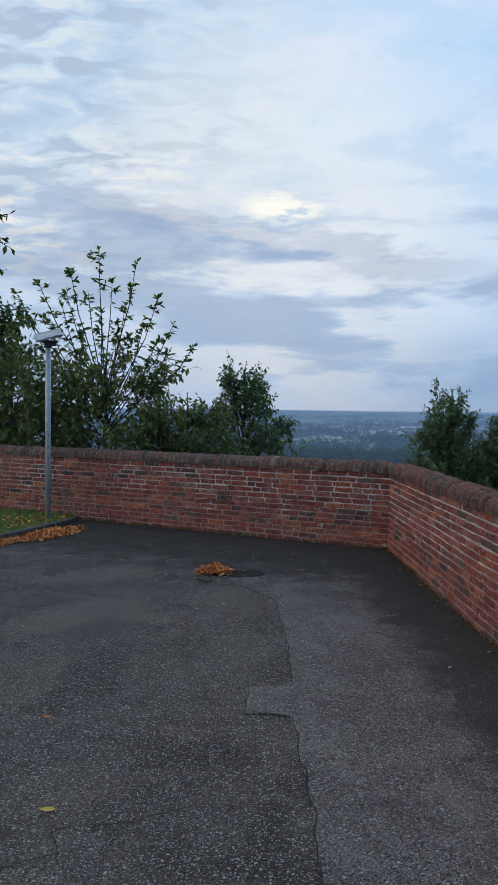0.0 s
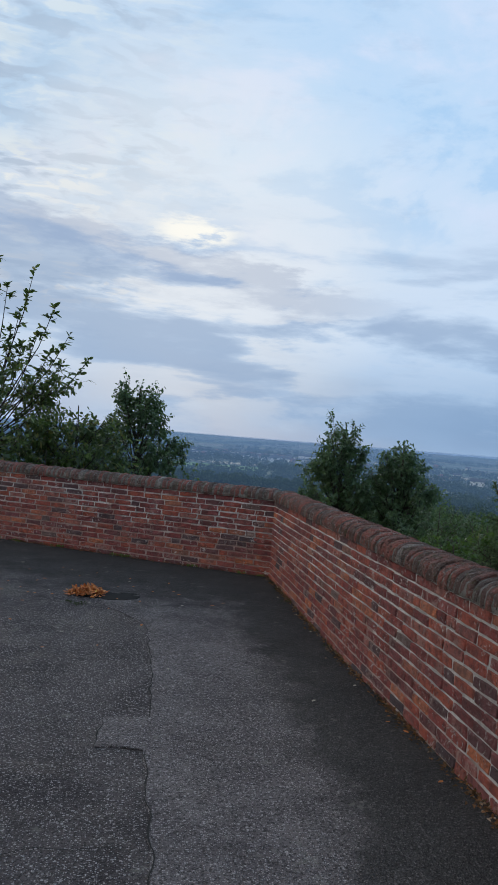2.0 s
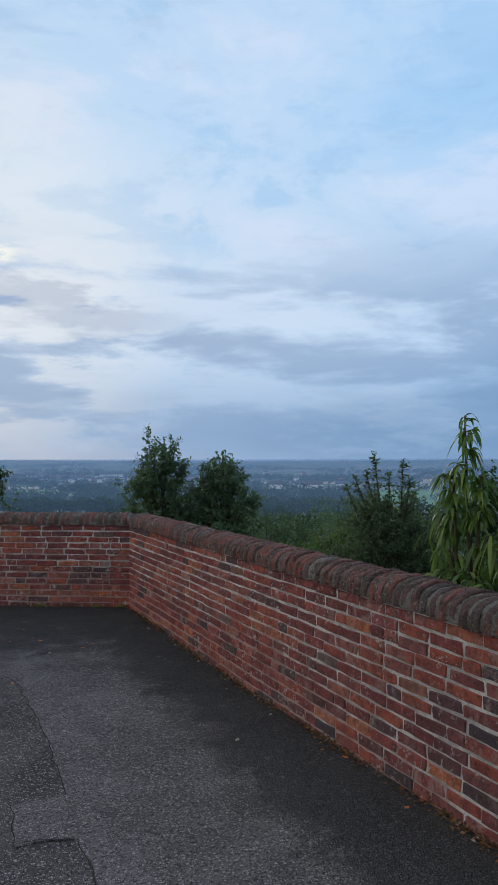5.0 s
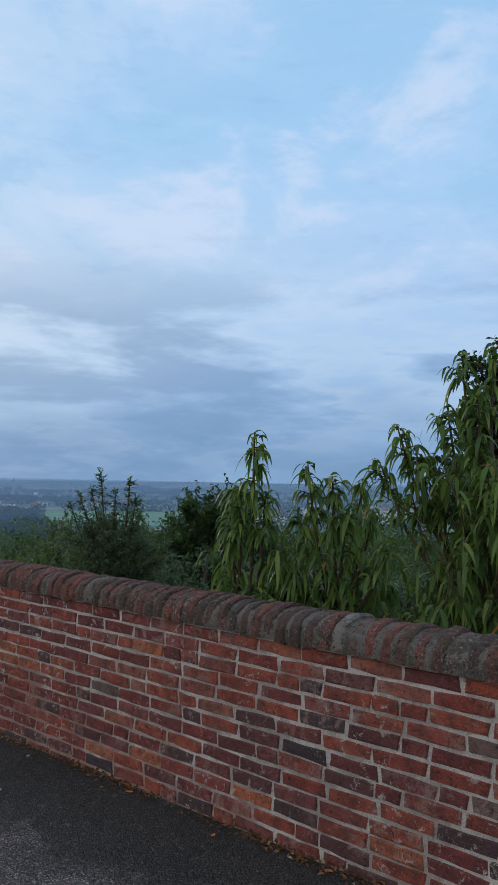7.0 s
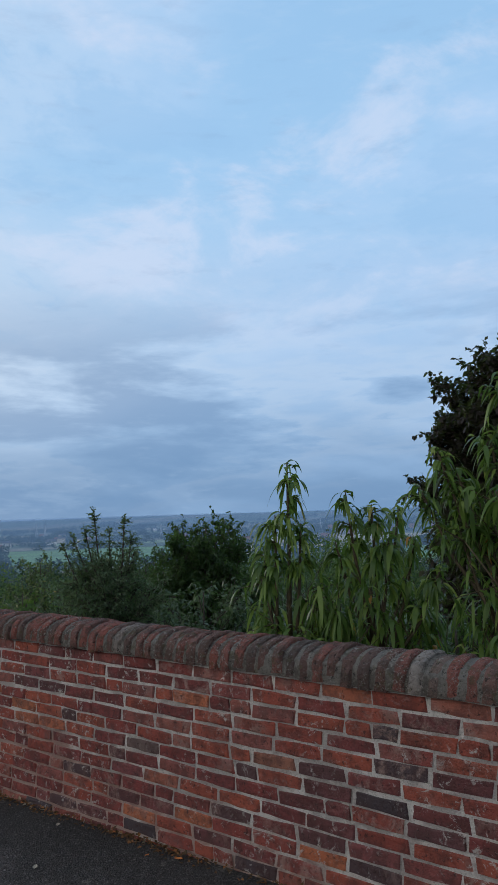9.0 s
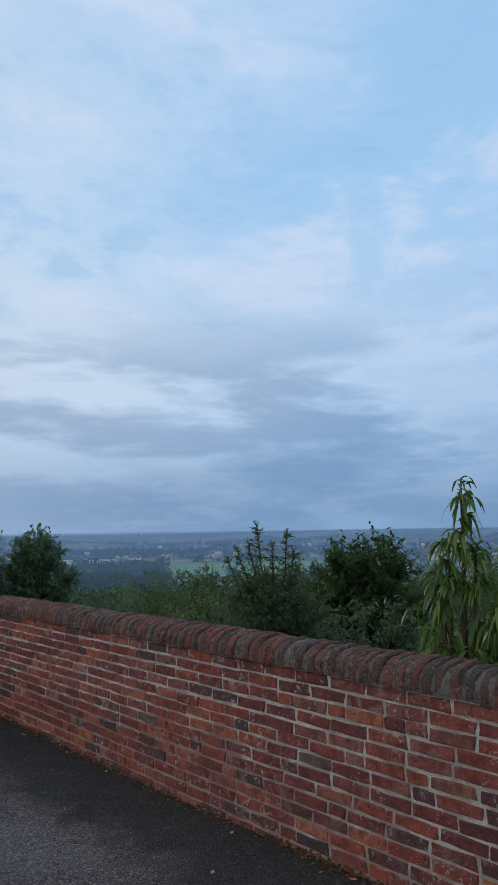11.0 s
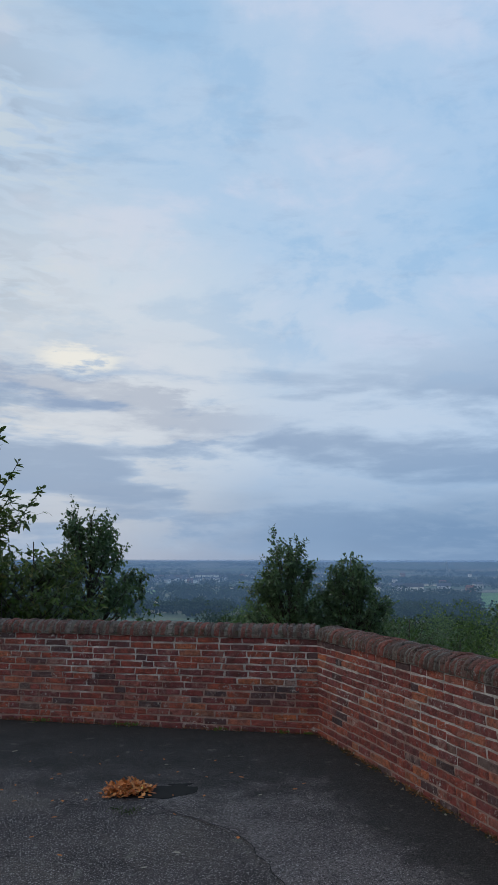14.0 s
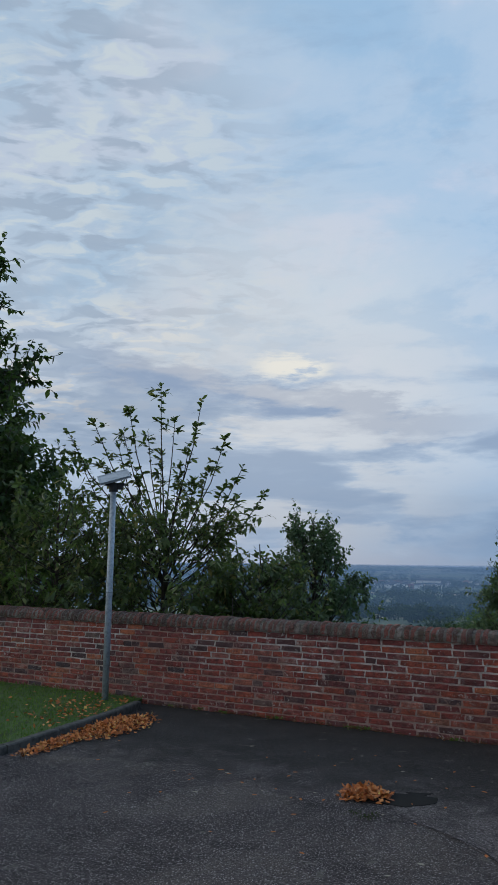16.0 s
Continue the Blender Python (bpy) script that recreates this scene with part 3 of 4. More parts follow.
def wall(name, origin, heading, length, core, lo, hi, cope_from, label):
    """A wall with its bricks. heading: degrees of the run, whose right-hand side shows the face; lo..hi: the run whose bricks are parts."""
    body = tagged(put(name, mesh_of(name, *prism(core, -0.9, TOP), MORTAR)), label, "wall", kind="structure")
    place = pose(origin[0], origin[1], 0, 0, 0, heading)
    r = random.Random(len(name) + int(length * 10))
    rest_v, rest_f = [], []
    for c in range(COURSES):
        z = -0.012 + COURSE * (c + 0.5)
        u = -0.12 * (c % 2) - r.uniform(0, 0.02)
        row = sum(map(ord, name)) + c
        while u < length:
            short = r.random() < (0.11 if row % 5 else 0.45)
            run = 0.120 if short else PITCH + r.uniform(-0.006, 0.006)
            if not short and length - 0.32 < u + run < length - 0.03 and length - u - run < 0.17:
                short, run = True, 0.120
            mid = u + run / 2
            u += run
            if mid + run / 2 > length + 0.03:
                if not short and mid - run / 2 < length - 0.15:
                    mid = length - 0.115
                else:
                    short, mid = True, length - 0.058
            wear = r.random()
            m = place @ pose(mid, -0.0095 + r.uniform(-0.003, 0.003) + (0.003 if wear > 0.95 else 0), z + r.uniform(-0.002, 0.002) + 0.006 * noise.noise((mid * 0.8, c * 0.6, 1)), r.uniform(-1, 1), r.uniform(-1.1, 1.1), r.uniform(-0.6, 0.6))
            me = r.choice(HEADER if short else STRETCH)
            if lo < mid < hi:
                put("brick", me, body, m)
            else:
                k = len(rest_v)
                rest_v += [m @ v.co for v in me.vertices]
                rest_f += [tuple(i + k for i in p.vertices) for p in me.polygons]
    rest = put("brickwork", mesh_of("brickwork", rest_v, rest_f, BRICK_J), body)
    tagged(rest, kind="stuff")
    # coping: bedding mortar, then bricks on edge
    prof = []
    n = 9
    for i in range(n):
        t = math.pi * i / (n - 1)
        prof.append((THICK / 2 - math.cos(t) * 0.143, TOP + 0.03 + math.sin(t) ** 0.75 * 0.096))
    prof = [(THICK / 2 - 0.141, TOP + 0.001)] + prof + [(THICK / 2 + 0.141, TOP + 0.001)]
    v = [place @ Vector((x, y, z)) for x in (cope_from, length) for y, z in prof]
    m_ = len(prof)
    f = [(i, (i + 1) % m_, m_ + (i + 1) % m_, m_ + i) for i in range(m_)] + [tuple(range(m_))[::-1], tuple(range(m_, 2 * m_))]
    put("coping_bed", mesh_of("coping_bed", v, f, COPE_J), body)
    u = cope_from + 0.03
    while u < length:
        m = place @ pose(u, THICK / 2 + r.uniform(-0.007, 0.007), TOP + 0.002 + r.uniform(-0.006, 0.008), r.uniform(-2.5, 2.5), r.uniform(-5, 5), r.uniform(-4, 4))
        put("coping_brick", r.choice(COPES), body, m)
        u += 0.0715 + r.uniform(-0.005, 0.005)
    return body


outer = (FACE + THICK, 9.0)
S = -2.0
fe, fo = CORNER + ALONG * 9.5, CORNER + ALONG * 9.5 + OUT * THICK


# ---- foliage ----
def leaves(points, heads, length, width, droop=0.25, segs=1, fold=0.25, seed=0, size=0.35):
    """Leaf blades at points, each along its head: arrays of verts and faces. Every blade is an island."""
    r = np.random.default_rng(seed)
    n = len(points)
    P, D = np.asarray(points, float), np.asarray(heads, float)
    D = D / (np.linalg.norm(D, axis=1, keepdims=True) + 1e-9)
    side = np.cross(D, np.tile([0, 0, 1.0], (n, 1)) + r.normal(0, 0.45, (n, 3)))
    side /= np.linalg.norm(side, axis=1, keepdims=True) + 1e-9
    nor = np.cross(side, D)
    L = length * (1 + r.uniform(-size, size, n))[:, None]
    W = width * (1 + r.uniform(-size, size, n))[:, None]
    down = np.array([0, 0, -1.0])
    if segs == 1:
        V = np.stack([P, P + D * L * 0.45 + side * W / 2 + nor * W * fold, P + D * L + down * L * droop, P + D * L * 0.45 - side * W / 2 + nor * W * fold], 1)
        k = 4 * np.arange(n)[:, None]
        return V.reshape(-1, 3), np.concatenate([k + [0, 1, 2], k + [0, 2, 3]])
    rows = []
    for i in range(segs + 1):
        t = i / segs
        c = P + D * L * (t - 0.25 * droop * t * t) + down * L * droop * t * t
        w = W / 2 * math.sin(math.pi * min(1, 0.10 + 0.90 * t)) ** 0.8 if i < segs else W * 0.02
        rows += [c + side * w + nor * W * fold * 0.5, c - side * w + nor * W * fold * 0.5]
    V = np.stack(rows, 1)
    m = 2 * (segs + 1)
    k = m * np.arange(n)[:, None]
    return V.reshape(-1, 3), np.concatenate([k + [2 * i, 2 * i + 1, 2 * i + 3, 2 * i + 2] for i in range(segs)])


def sticks(starts, ends, r0, r1, bow=0.0):
    """Many thin three-sided twigs at once."""
    A, B = np.asarray(starts, float), np.asarray(ends, float)
    n = len(A)
    d = B - A
    d /= np.linalg.norm(d, axis=1, keepdims=True) + 1e-9
    a = np.cross(d, [0.31, 0.73, 0.2])
    a /= np.linalg.norm(a, axis=1, keepdims=True) + 1e-9
    b = np.cross(d, a)
    mid = (A + B) / 2 + np.array([0, 0, bow])
    ring = []
    for c, r in ((A, r0), (mid, (r0 + r1) / 2), (B, r1)):
        for t in (0, 2.094, 4.189):
            ring.append(c + (a * math.cos(t) + b * math.sin(t)) * r)
    V = np.stack(ring, 1).reshape(-1, 3)
    k = 9 * np.arange(n)[:, None]
    f = [k + [s + i, s + (i + 1) % 3, s + 3 + (i + 1) % 3, s + 3 + i] for s in (0, 3) for i in range(3)]
    return V, np.concatenate(f)


def merge(parts):
    vs, fs, k = [], [], 0
    for v, f in parts:
        vs.append(np.asarray(v, float).reshape(-1, 3))
        fs += (np.asarray(f) + k).tolist() if isinstance(f, np.ndarray) else [tuple(i + k for i in q) for q in f]
        k += len(vs[-1])
    return np.concatenate(vs), fs


def tree(name, base, top, profile, n_twigs, per_twig, leaf, mat, label, category="tree", seed=1, trunk=0.09, gap=0.35, shoots=(), group="", bark=None, lean=(0, 0), clumps=0):
    """A tree or bush. profile: (height share, radius) pairs; leaf: (length, width, droop, segs); shoots: tips that stand clear of the crown."""
    r = np.random.default_rng(seed)
    bx, by = base
    bz = float(ground_z(bx, by)) - 0.05
    H = top - bz
    hs, rs = [p[0] for p in profile], [p[1] for p in profile]
    thing = empty(name, pose(bx, by, bz))
    wood = []
    line = [(lean[0] * t + 0.06 * H * 0.3 * noise.noise((t * 3, seed, 0)), lean[1] * t + 0.06 * H * 0.3 * noise.noise((t * 3, seed, 7)), H * t * 0.96) for t in np.linspace(0, 1, 9)]
    wood.append(tube(line, [trunk * (1 - 0.92 * t) + 0.004 for t in np.linspace(0, 1, 9)], 7))
    def axis(t):
        return np.array([np.interp(t, np.linspace(0, 1, 9), [p[i] for p in line]) for i in range(3)])
    lo = hs[0]
    # limbs first, then twigs that leave the limbs; leaves sit on the twigs
    n_limbs = max(10, int(n_twigs ** 0.5 * 2.4))
    limb_end, limb_start = [], []
    for i in range(n_limbs):
        t = lo + (0.98 - lo) * (i + r.random()) / n_limbs
        a = i * 2.399 + r.normal(0, 0.3)
        rad = np.interp(t, hs, rs) * r.uniform(0.55, 1.0)
        s = axis(max(0.05, t - 0.18 - 0.1 * r.random()))
        e = axis(t) + np.array([math.cos(a) * rad, math.sin(a) * rad, 0.04 * H * r.normal()])
        limb_start.append(s), limb_end.append(e)
        m = (s + e) / 2 + np.array([0, 0, -0.02 * H])
        wood.append(tube([s, m, e], [trunk * 0.35 * (1 - 0.6 * t), trunk * 0.2 * (1 - 0.5 * t) + 0.003, 0.003], 5))
    pts, heads, tw_a, tw_b = [], [], [], []
    LS, LE = np.array(limb_start), np.array(limb_end)
    size = np.mean(rs)
    for i in range(n_twigs):
        k = r.integers(n_limbs)
        q = 0.35 + 0.65 * r.random() ** 0.6
        s = LS[k] + (LE[k] - LS[k]) * q
        out = LE[k] - axis(min(1, LE[k][2] / H))
        out = out / (np.linalg.norm(out) + 1e-6)
        d = out * 0.55 + r.normal(0, 0.75, 3) + np.array([0, 0, 0.3])
        e = s + d / np.linalg.norm(d) * size * gap * r.uniform(0.35, 1.0)
        tw_a.append(s), tw_b.append(e)
        for j in range(per_twig):
            u = 0.2 + 0.8 * (j + r.random()) / per_twig
            pts.append(s + (e - s) * u + r.normal(0, 0.012, 3))
            heads.append(d / np.linalg.norm(d) * 0.5 + r.normal(0, 0.65, 3) + np.array([0, 0, -0.25]))
    for tip, dense in shoots:
        tip = np.array(tip) - np.array([bx, by, bz])
        foot = axis(np.clip(tip[2] / H * 0.55, 0.1, 0.8)) + r.normal(0, 0.05, 3)
        mid = foot * 0.35 + tip * 0.65
        mid[:2] = foot[:2] * 0.25 + tip[:2] * 0.75
        steps = [foot, mid, tip * 0.8 + mid * 0.2, tip]
        wood.append(tube(steps, [0.014, 0.009, 0.006, 0.003], 5))
        long = np.linalg.norm(tip - mid)
        for j in range(dense):
            u = 1 - 0.92 * r.random() ** 1.3
            c = mid + (tip - mid) * u
            a = r.random() * 6.283
            pts.append(c + r.normal(0, 0.01, 3))
            heads.append(np.array([math.cos(a), math.sin(a), 0.35 + 0.6 * (u > 0.9)]) + r.normal(0, 0.2, 3))
            if j % 4 == 0 and u < 0.9:
                e = c + np.array([math.cos(a), math.sin(a), 0.25]) * long * 0.22 * r.uniform(0.4, 1)
                tw_a.append(c), tw_b.append(e)
                for q in range(5):
                    pts.append(c + (e - c) * (0.4 + 0.15 * q))
                    heads.append((e - c) / np.linalg.norm(e - c) + r.normal(0, 0.6, 3))
    V, F = sticks(tw_a, tw_b, 0.0045 if H < 9 else 0.015, 0.002 if H < 9 else 0.006)
    wv, wf = merge(wood + [(V, F)])
    put("trunk", mesh_of(name + "_wood", wv, wf, bark or BARK, True), thing)
    V, F = leaves(pts, heads, *leaf[:3], segs=leaf[3], seed=seed)
    put("crown", mesh_of(name + "_leaves", V, F, mat), thing)
    return tagged(thing, label, category, group)
# ---- places of leading shoots ----

ELDER_TIPS = [((-2.37, 14.0, 4.61), 34), ((-1.68, 14.06, 4.38), 22), ((-1.27, 14.08, 3.75), 34), ((-2.88, 13.93, 4.2), 30), ((-3.44, 13.82, 3.96), 30), ((-3.84, 13.73, 3.79), 30), ((-0.61, 14.09, 2.84), 30), ((-0.97, 14.09, 3.28), 26), ((-2.56, 13.98, 3.81), 26), ((-1.88, 14.05, 3.59), 24), ((-2.12, 14.03, 4.06), 10), ((-3.02, 13.9, 3.55), 30), ((-1.54, 14.07, 3.22), 30), ((-2.0, 14.0, 3.3), 40), ((-2.35, 14.2, 3.5), 40), ((-2.75, 14.1, 3.2), 40), ((-3.3, 13.9, 3.3), 40), ((-1.3, 14.0, 2.9), 40), ((-1.75, 13.8, 3.0), 36), ((-1.05, 14.0, 2.75), 36), ((-3.0, 14.1, 3.85), 26), ((-3.65, 13.9, 3.3), 40)]
PEACH_A = [((2.59, 3.855, 1.87), 40), ((2.57, 3.93, 1.60), 43), ((2.70, 3.86, 1.55), 43), ((2.62, 4.05, 1.42), 43)]
PEACH_B = [((2.74, 3.60, 1.71), 43), ((2.86, 3.52, 1.64), 43), ((3.20, 3.54, 1.62), 38), ((2.78, 3.70, 1.45), 38), ((2.90, 3.45, 1.46), 38), ((3.05, 3.38, 1.45), 38), ((3.0, 3.22, 1.30), 36)]
PEACH_C = [((2.98, 3.30, 1.72), 43), ((3.02, 3.22, 1.92), 43), ((3.06, 3.13, 1.79), 36), ((3.17, 2.92, 2.28), 43), ((3.24, 2.78, 2.33), 43), ((3.14, 2.99, 2.02), 43), ((3.12, 2.8, 2.06), 43), ((3.11, 3.04, 1.63), 36), ((3.12, 2.8, 1.77), 43), ((3.05, 3.14, 1.54), 36)]
SPIRES = [((4.76, 8.1, 1.72), 78), ((5.01, 7.88, 1.63), 78), ((4.58, 8.25, 1.44), 66), ((4.89, 7.99, 1.49), 66), ((5.07, 7.83, 1.42), 54), ((4.5, 8.31, 1.35), 54), ((4.68, 8.17, 1.53), 54)]

# ---- trees behind the walls ----
tree("elder_tree", (-2.2, 13.9), 2.85, [(0.25, 1.7), (0.5, 1.8), (0.8, 1.6), (1.0, 0.9)], 1000, 9, (0.115, 0.050, 0.15, 3), G_ELDER, "leggy young elder with tall bare-stemmed shoots behind the wall", seed=3, shoots=ELDER_TIPS, trunk=0.06, gap=0.42)
tree("elder_tree", (-3.9, 13.8), 2.9, [(0.25, 1.6), (0.5, 1.7), (0.8, 1.4), (1.0, 0.6)], 800, 9, (0.105, 0.046, 0.15, 3), G_ELDER, "bushy green elder behind the brick wall", seed=5, trunk=0.06, gap=0.42)
tree("elder_tree", (-0.7, 13.7), 2.1, [(0.2, 1.2), (0.5, 1.3), (0.8, 1.0), (1.0, 0.5)], 800, 9, (0.09, 0.04, 0.15, 3), G_ELDER, "low leafy elder above the wall coping", seed=6, trunk=0.05, gap=0.42)
tree("shrub", (-1.1, 12.9), 1.25, [(0.2, 0.45), (0.6, 0.5), (1.0, 0.2)], 60, 6, (0.09, 0.05, 0.2, 1), G_LIGHT, "bright yellow-green shrub just over the wall", "shrub", seed=61, trunk=0.02, gap=0.5)
tree("shrub", (-4.1, 12.8), 1.75, [(0.3, 0.5), (0.7, 0.55), (1.0, 0.25)], 70, 6, (0.10, 0.055, 0.2, 1), G_LIGHT, "light green shrub against dark foliage", "shrub", seed=62, trunk=0.02, gap=0.5)
tree("tree", (0.36, 16.3), 2.72, [(0.35, 1.45), (0.6, 1.35), (0.75, 1.1), (0.9, 0.65), (1.0, 0.2)], 1500, 9, (0.080, 0.045, 0.2, 2), G_ASH, "small dense dark green tree with a pointed crown", seed=8, trunk=0.07, gap=0.35)
tree("sycamore", (-7.95, 18.6), 9.9, [(0.2, 2.4), (0.4, 2.7), (0.7, 2.2), (0.9, 1.3), (1.0, 0.3)], 2600, 10, (0.16, 0.10, 0.35, 2), G_DARK, "tall dark broadleaf tree towering behind the wall", seed=9, trunk=0.2, gap=0.42)
tree("sycamore", (-6.0, 16.3), 4.7, [(0.2, 2.0), (0.5, 2.2), (0.8, 1.8), (1.0, 0.8)], 1800, 10, (0.13, 0.085, 0.35, 2), G_DARK, "dark leafy tree crowding over the wall", seed=10, trunk=0.1, gap=0.42)
tree("ash_tree", (7.1, 24.2), 2.45, [(0.5, 1.9), (0.70, 1.5), (0.80, 1.2), (0.90, 0.8), (0.96, 0.5), (1.0, 0.2)], 1700, 8, (0.12, 0.055, 0.1, 2), G_ASH, "young ash tree with an airy open crown", seed=11, trunk=0.12, gap=0.42, group="pair of ash trees")
tree("ash_tree", (8.95, 23.6), 2.15, [(0.5, 1.8), (0.70, 1.35), (0.80, 1.1), (0.90, 0.8), (0.96, 0.5), (1.0, 0.2)], 1600, 8, (0.12, 0.055, 0.1, 2), G_ASH, "young ash tree with an airy open crown", seed=12, trunk=0.12, gap=0.42, group="pair of ash trees")
for i, (x, y, z, w, m, what) in enumerate(((6.0, 18.5, -0.25, 1.5, G_MID, "green"), (8.2, 18.5, 0.45, 1.5, G_ASH, "pale green"), (7.6, 15.3, 0.25, 1.4, G_DARK, "dark green"), (9.4, 15.6, 0.95, 1.0, G_ELDER, "olive-green"),
                                     (8.2, 13.3, 0.55, 0.9, G_ASH, "pale green"), (10.6, 13.6, 0.85, 1.3, G_DARK, "dark green"), (6.3, 11.6, 0.55, 0.8, G_ELDER, "yellowish green"), (7.4, 10.1, 0.62, 1.2, G_DARK, "dark green"),
                                     (6.6, 8.2, 0.72, 1.1, G_GREY, "grey-green"), (4.6, 9.5, 0.5, 0.8, G_LIGHT, "bright green"), (8.6, 7.6, 0.6, 1.4, G_DARK, "dark green"), (4.9, 13.4, 0.2, 1.0, G_LIGHT, "yellow-green"), (12.5, 11.0, 0.7, 1.7, G_DARK, "dark green"), (3.2, 15.5, -0.35, 1.2, G_DARK, "dark green"), (4.6, 21.0, -0.5, 1.6, G_MID, "green"), (6.4, 5.4, 0.45, 1.2, G_DARK, "dark green"), (5.4, 3.6, 0.45, 1.1, G_MID, "green"), (8.6, 4.0, 0.5, 1.5, G_DARK, "dark green"), (4.5, 5.3, 0.75, 0.9, G_MID, "green"), (4.6, 3.9, 0.9, 0.9, G_DARK, "dark green"))):
    tree("hedge_bush", (x, y), z, [(0.1, w), (0.5, w), (0.8, w * 0.8), (1.0, w * 0.4)], 620, 10, (0.075, 0.034, 0.25, 2), m, what + " unclipped hedge bush beyond the long wall", "bush", seed=20 + i, trunk=0.04, gap=0.45, group="hedge bushes")
tree("shrub", (5.75, 10.9), 0.66, [(0.3, 0.5), (0.7, 0.5), (1.0, 0.2)], 80, 6, (0.10, 0.05, 0.2, 1), G_LIGHT, "light green shrub among darker hedge bushes", "shrub", seed=63, trunk=0.02, gap=0.5)
tree("privet_bush", (5.0, 8.1), 1.3, [(0.3, 0.8), (0.6, 0.75), (0.85, 0.5), (1.0, 0.25)], 1700, 13, (0.045, 0.022, 0.1, 1), G_GREY, "fine-leaved bush with tall upright spires", "bush", seed=40, trunk=0.03, gap=0.5, shoots=SPIRES)
tree("holly_bush", (8.85, 10.2), 1.55, [(0.35, 1.05), (0.6, 1.15), (0.8, 1.05), (0.93, 0.75), (1.0, 0.4)], 2300, 12, (0.08, 0.042, 0.2, 1), G_DARK, "dense rounded dark green bush", "bush", seed=41, trunk=0.05, gap=0.4)
PL = (0.104, 0.021, 0.90, 6)
tree("peach_tree", (2.74, 3.98), 1.40, [(0.2, 0.32), (0.6, 0.34), (1.0, 0.16)], 230, 7, PL, G_PEACH, "young peach tree with long drooping leaves", seed=50, trunk=0.025, gap=0.6, shoots=PEACH_A, bark=TWIG, group="peach trees")
tree("peach_tree", (2.95, 3.6), 1.32, [(0.2, 0.46), (0.6, 0.50), (1.0, 0.28)], 400, 7, PL, G_PEACH, "young peach tree with long drooping leaves", seed=51, trunk=0.025, gap=0.6, shoots=PEACH_B, bark=TWIG, group="peach trees")
tree("peach_tree", (3.15, 2.75), 1.95, [(0.2, 0.5), (0.6, 0.55), (0.85, 0.4), (1.0, 0.25)], 640, 7, PL, G_PEACH, "taller peach tree with drooping and some orange leaves", seed=52, trunk=0.035, gap=0.6, shoots=PEACH_C, bark=TWIG, group="peach trees")
tree("copper_beech", (32.6, 13.0), 8.9, [(0.25, 4.4), (0.45, 5.1), (0.65, 4.9), (0.85, 3.7), (1.0, 1.2)], 10000, 12, (0.25, 0.17, 0.2, 2), G_COPPER, "large dark purple copper beech on the hillside", seed=55, trunk=0.4, gap=0.30)


# ---- solar lamp post ----
def solar_lamp(x, y, z):
    thing = tagged(empty("solar_lamp_post", pose(x, y, z)), "galvanised steel post carrying a tilted solar light", "lamp post")
    put("post", mesh_of("post", *tube([(0, 0, -0.1), (0, 0, 1.2), (0, 0, 2.52)], [0.040, 0.040, 0.038], 16), STEEL, True), thing)
    put("collar", mesh_of("collar", *tube([(0, 0, 1.24), (0, 0, 1.27)], [0.043, 0.043], 16), STEEL, True), thing)
    put("bracket", mesh_of("bracket", *join(tube([(0, 0, 2.47), (0, 0, 2.58)], [0.055, 0.055], 14), box(-0.10, 0.14, -0.035, 0.035, 2.545, 2.575), box(0.02, 0.12, -0.03, 0.03, 2.50, 2.56)), BLACK), thing, None, "dark mounting bracket")
    tilt = pose(0.0, 0, 2.66, 24, -17, 12) @ Matrix.Diagonal((0.88, 0.88, 0.88, 1))
    head = put("lamp_head", mesh_of("lamp_head", *join(box(-0.22, 0.22, -0.17, 0.17, -0.022, 0.0), box(-0.13, 0.13, -0.09, 0.09, -0.05, -0.022)), STEEL), thing, tilt)
    put("solar_panel", mesh_of("solar_panel", *box(-0.195, 0.195, -0.145, 0.145, 0.002, 0.007), PANEL), head, None, "dark glass solar panel, coloured pale for the mirrored sky")
    put("rim", mesh_of("rim", *join(box(-0.22, 0.22, -0.17, -0.147, 0.001, 0.011), box(-0.22, 0.22, 0.147, 0.17, 0.001, 0.011), box(-0.22, -0.197, -0.147, 0.147, 0.001, 0.011), box(0.197, 0.22, -0.147, 0.147, 0.001, 0.011)), STEEL), head)
    return thing


solar_lamp(-2.555, 11.02, 0.055)

# ---- lawn and kerb ----
KERB_LINE = [(-2.14, 10.85), (-2.32, 10.23), (-2.70, 9.30), (-2.99, 8.63), (-3.6, 7.5), (-4.6, 6.2), (-6.5, 5.0), (-11.5, 3.5)]
lawn_poly = [(x - 0.05, y) for x, y in KERB_LINE[::-1]] + [(CORNER.x + ALONG.x * 4.75, CORNER.y + ALONG.y * 4.75), (far_end.x, far_end.y), (-11.5, 13.4)]
tagged(put("lawn", mesh_of("lawn", *prism(lawn_poly, -0.05, 0.055), SOIL)), "short green lawn in the corner by the wall", "lawn", kind="structure")


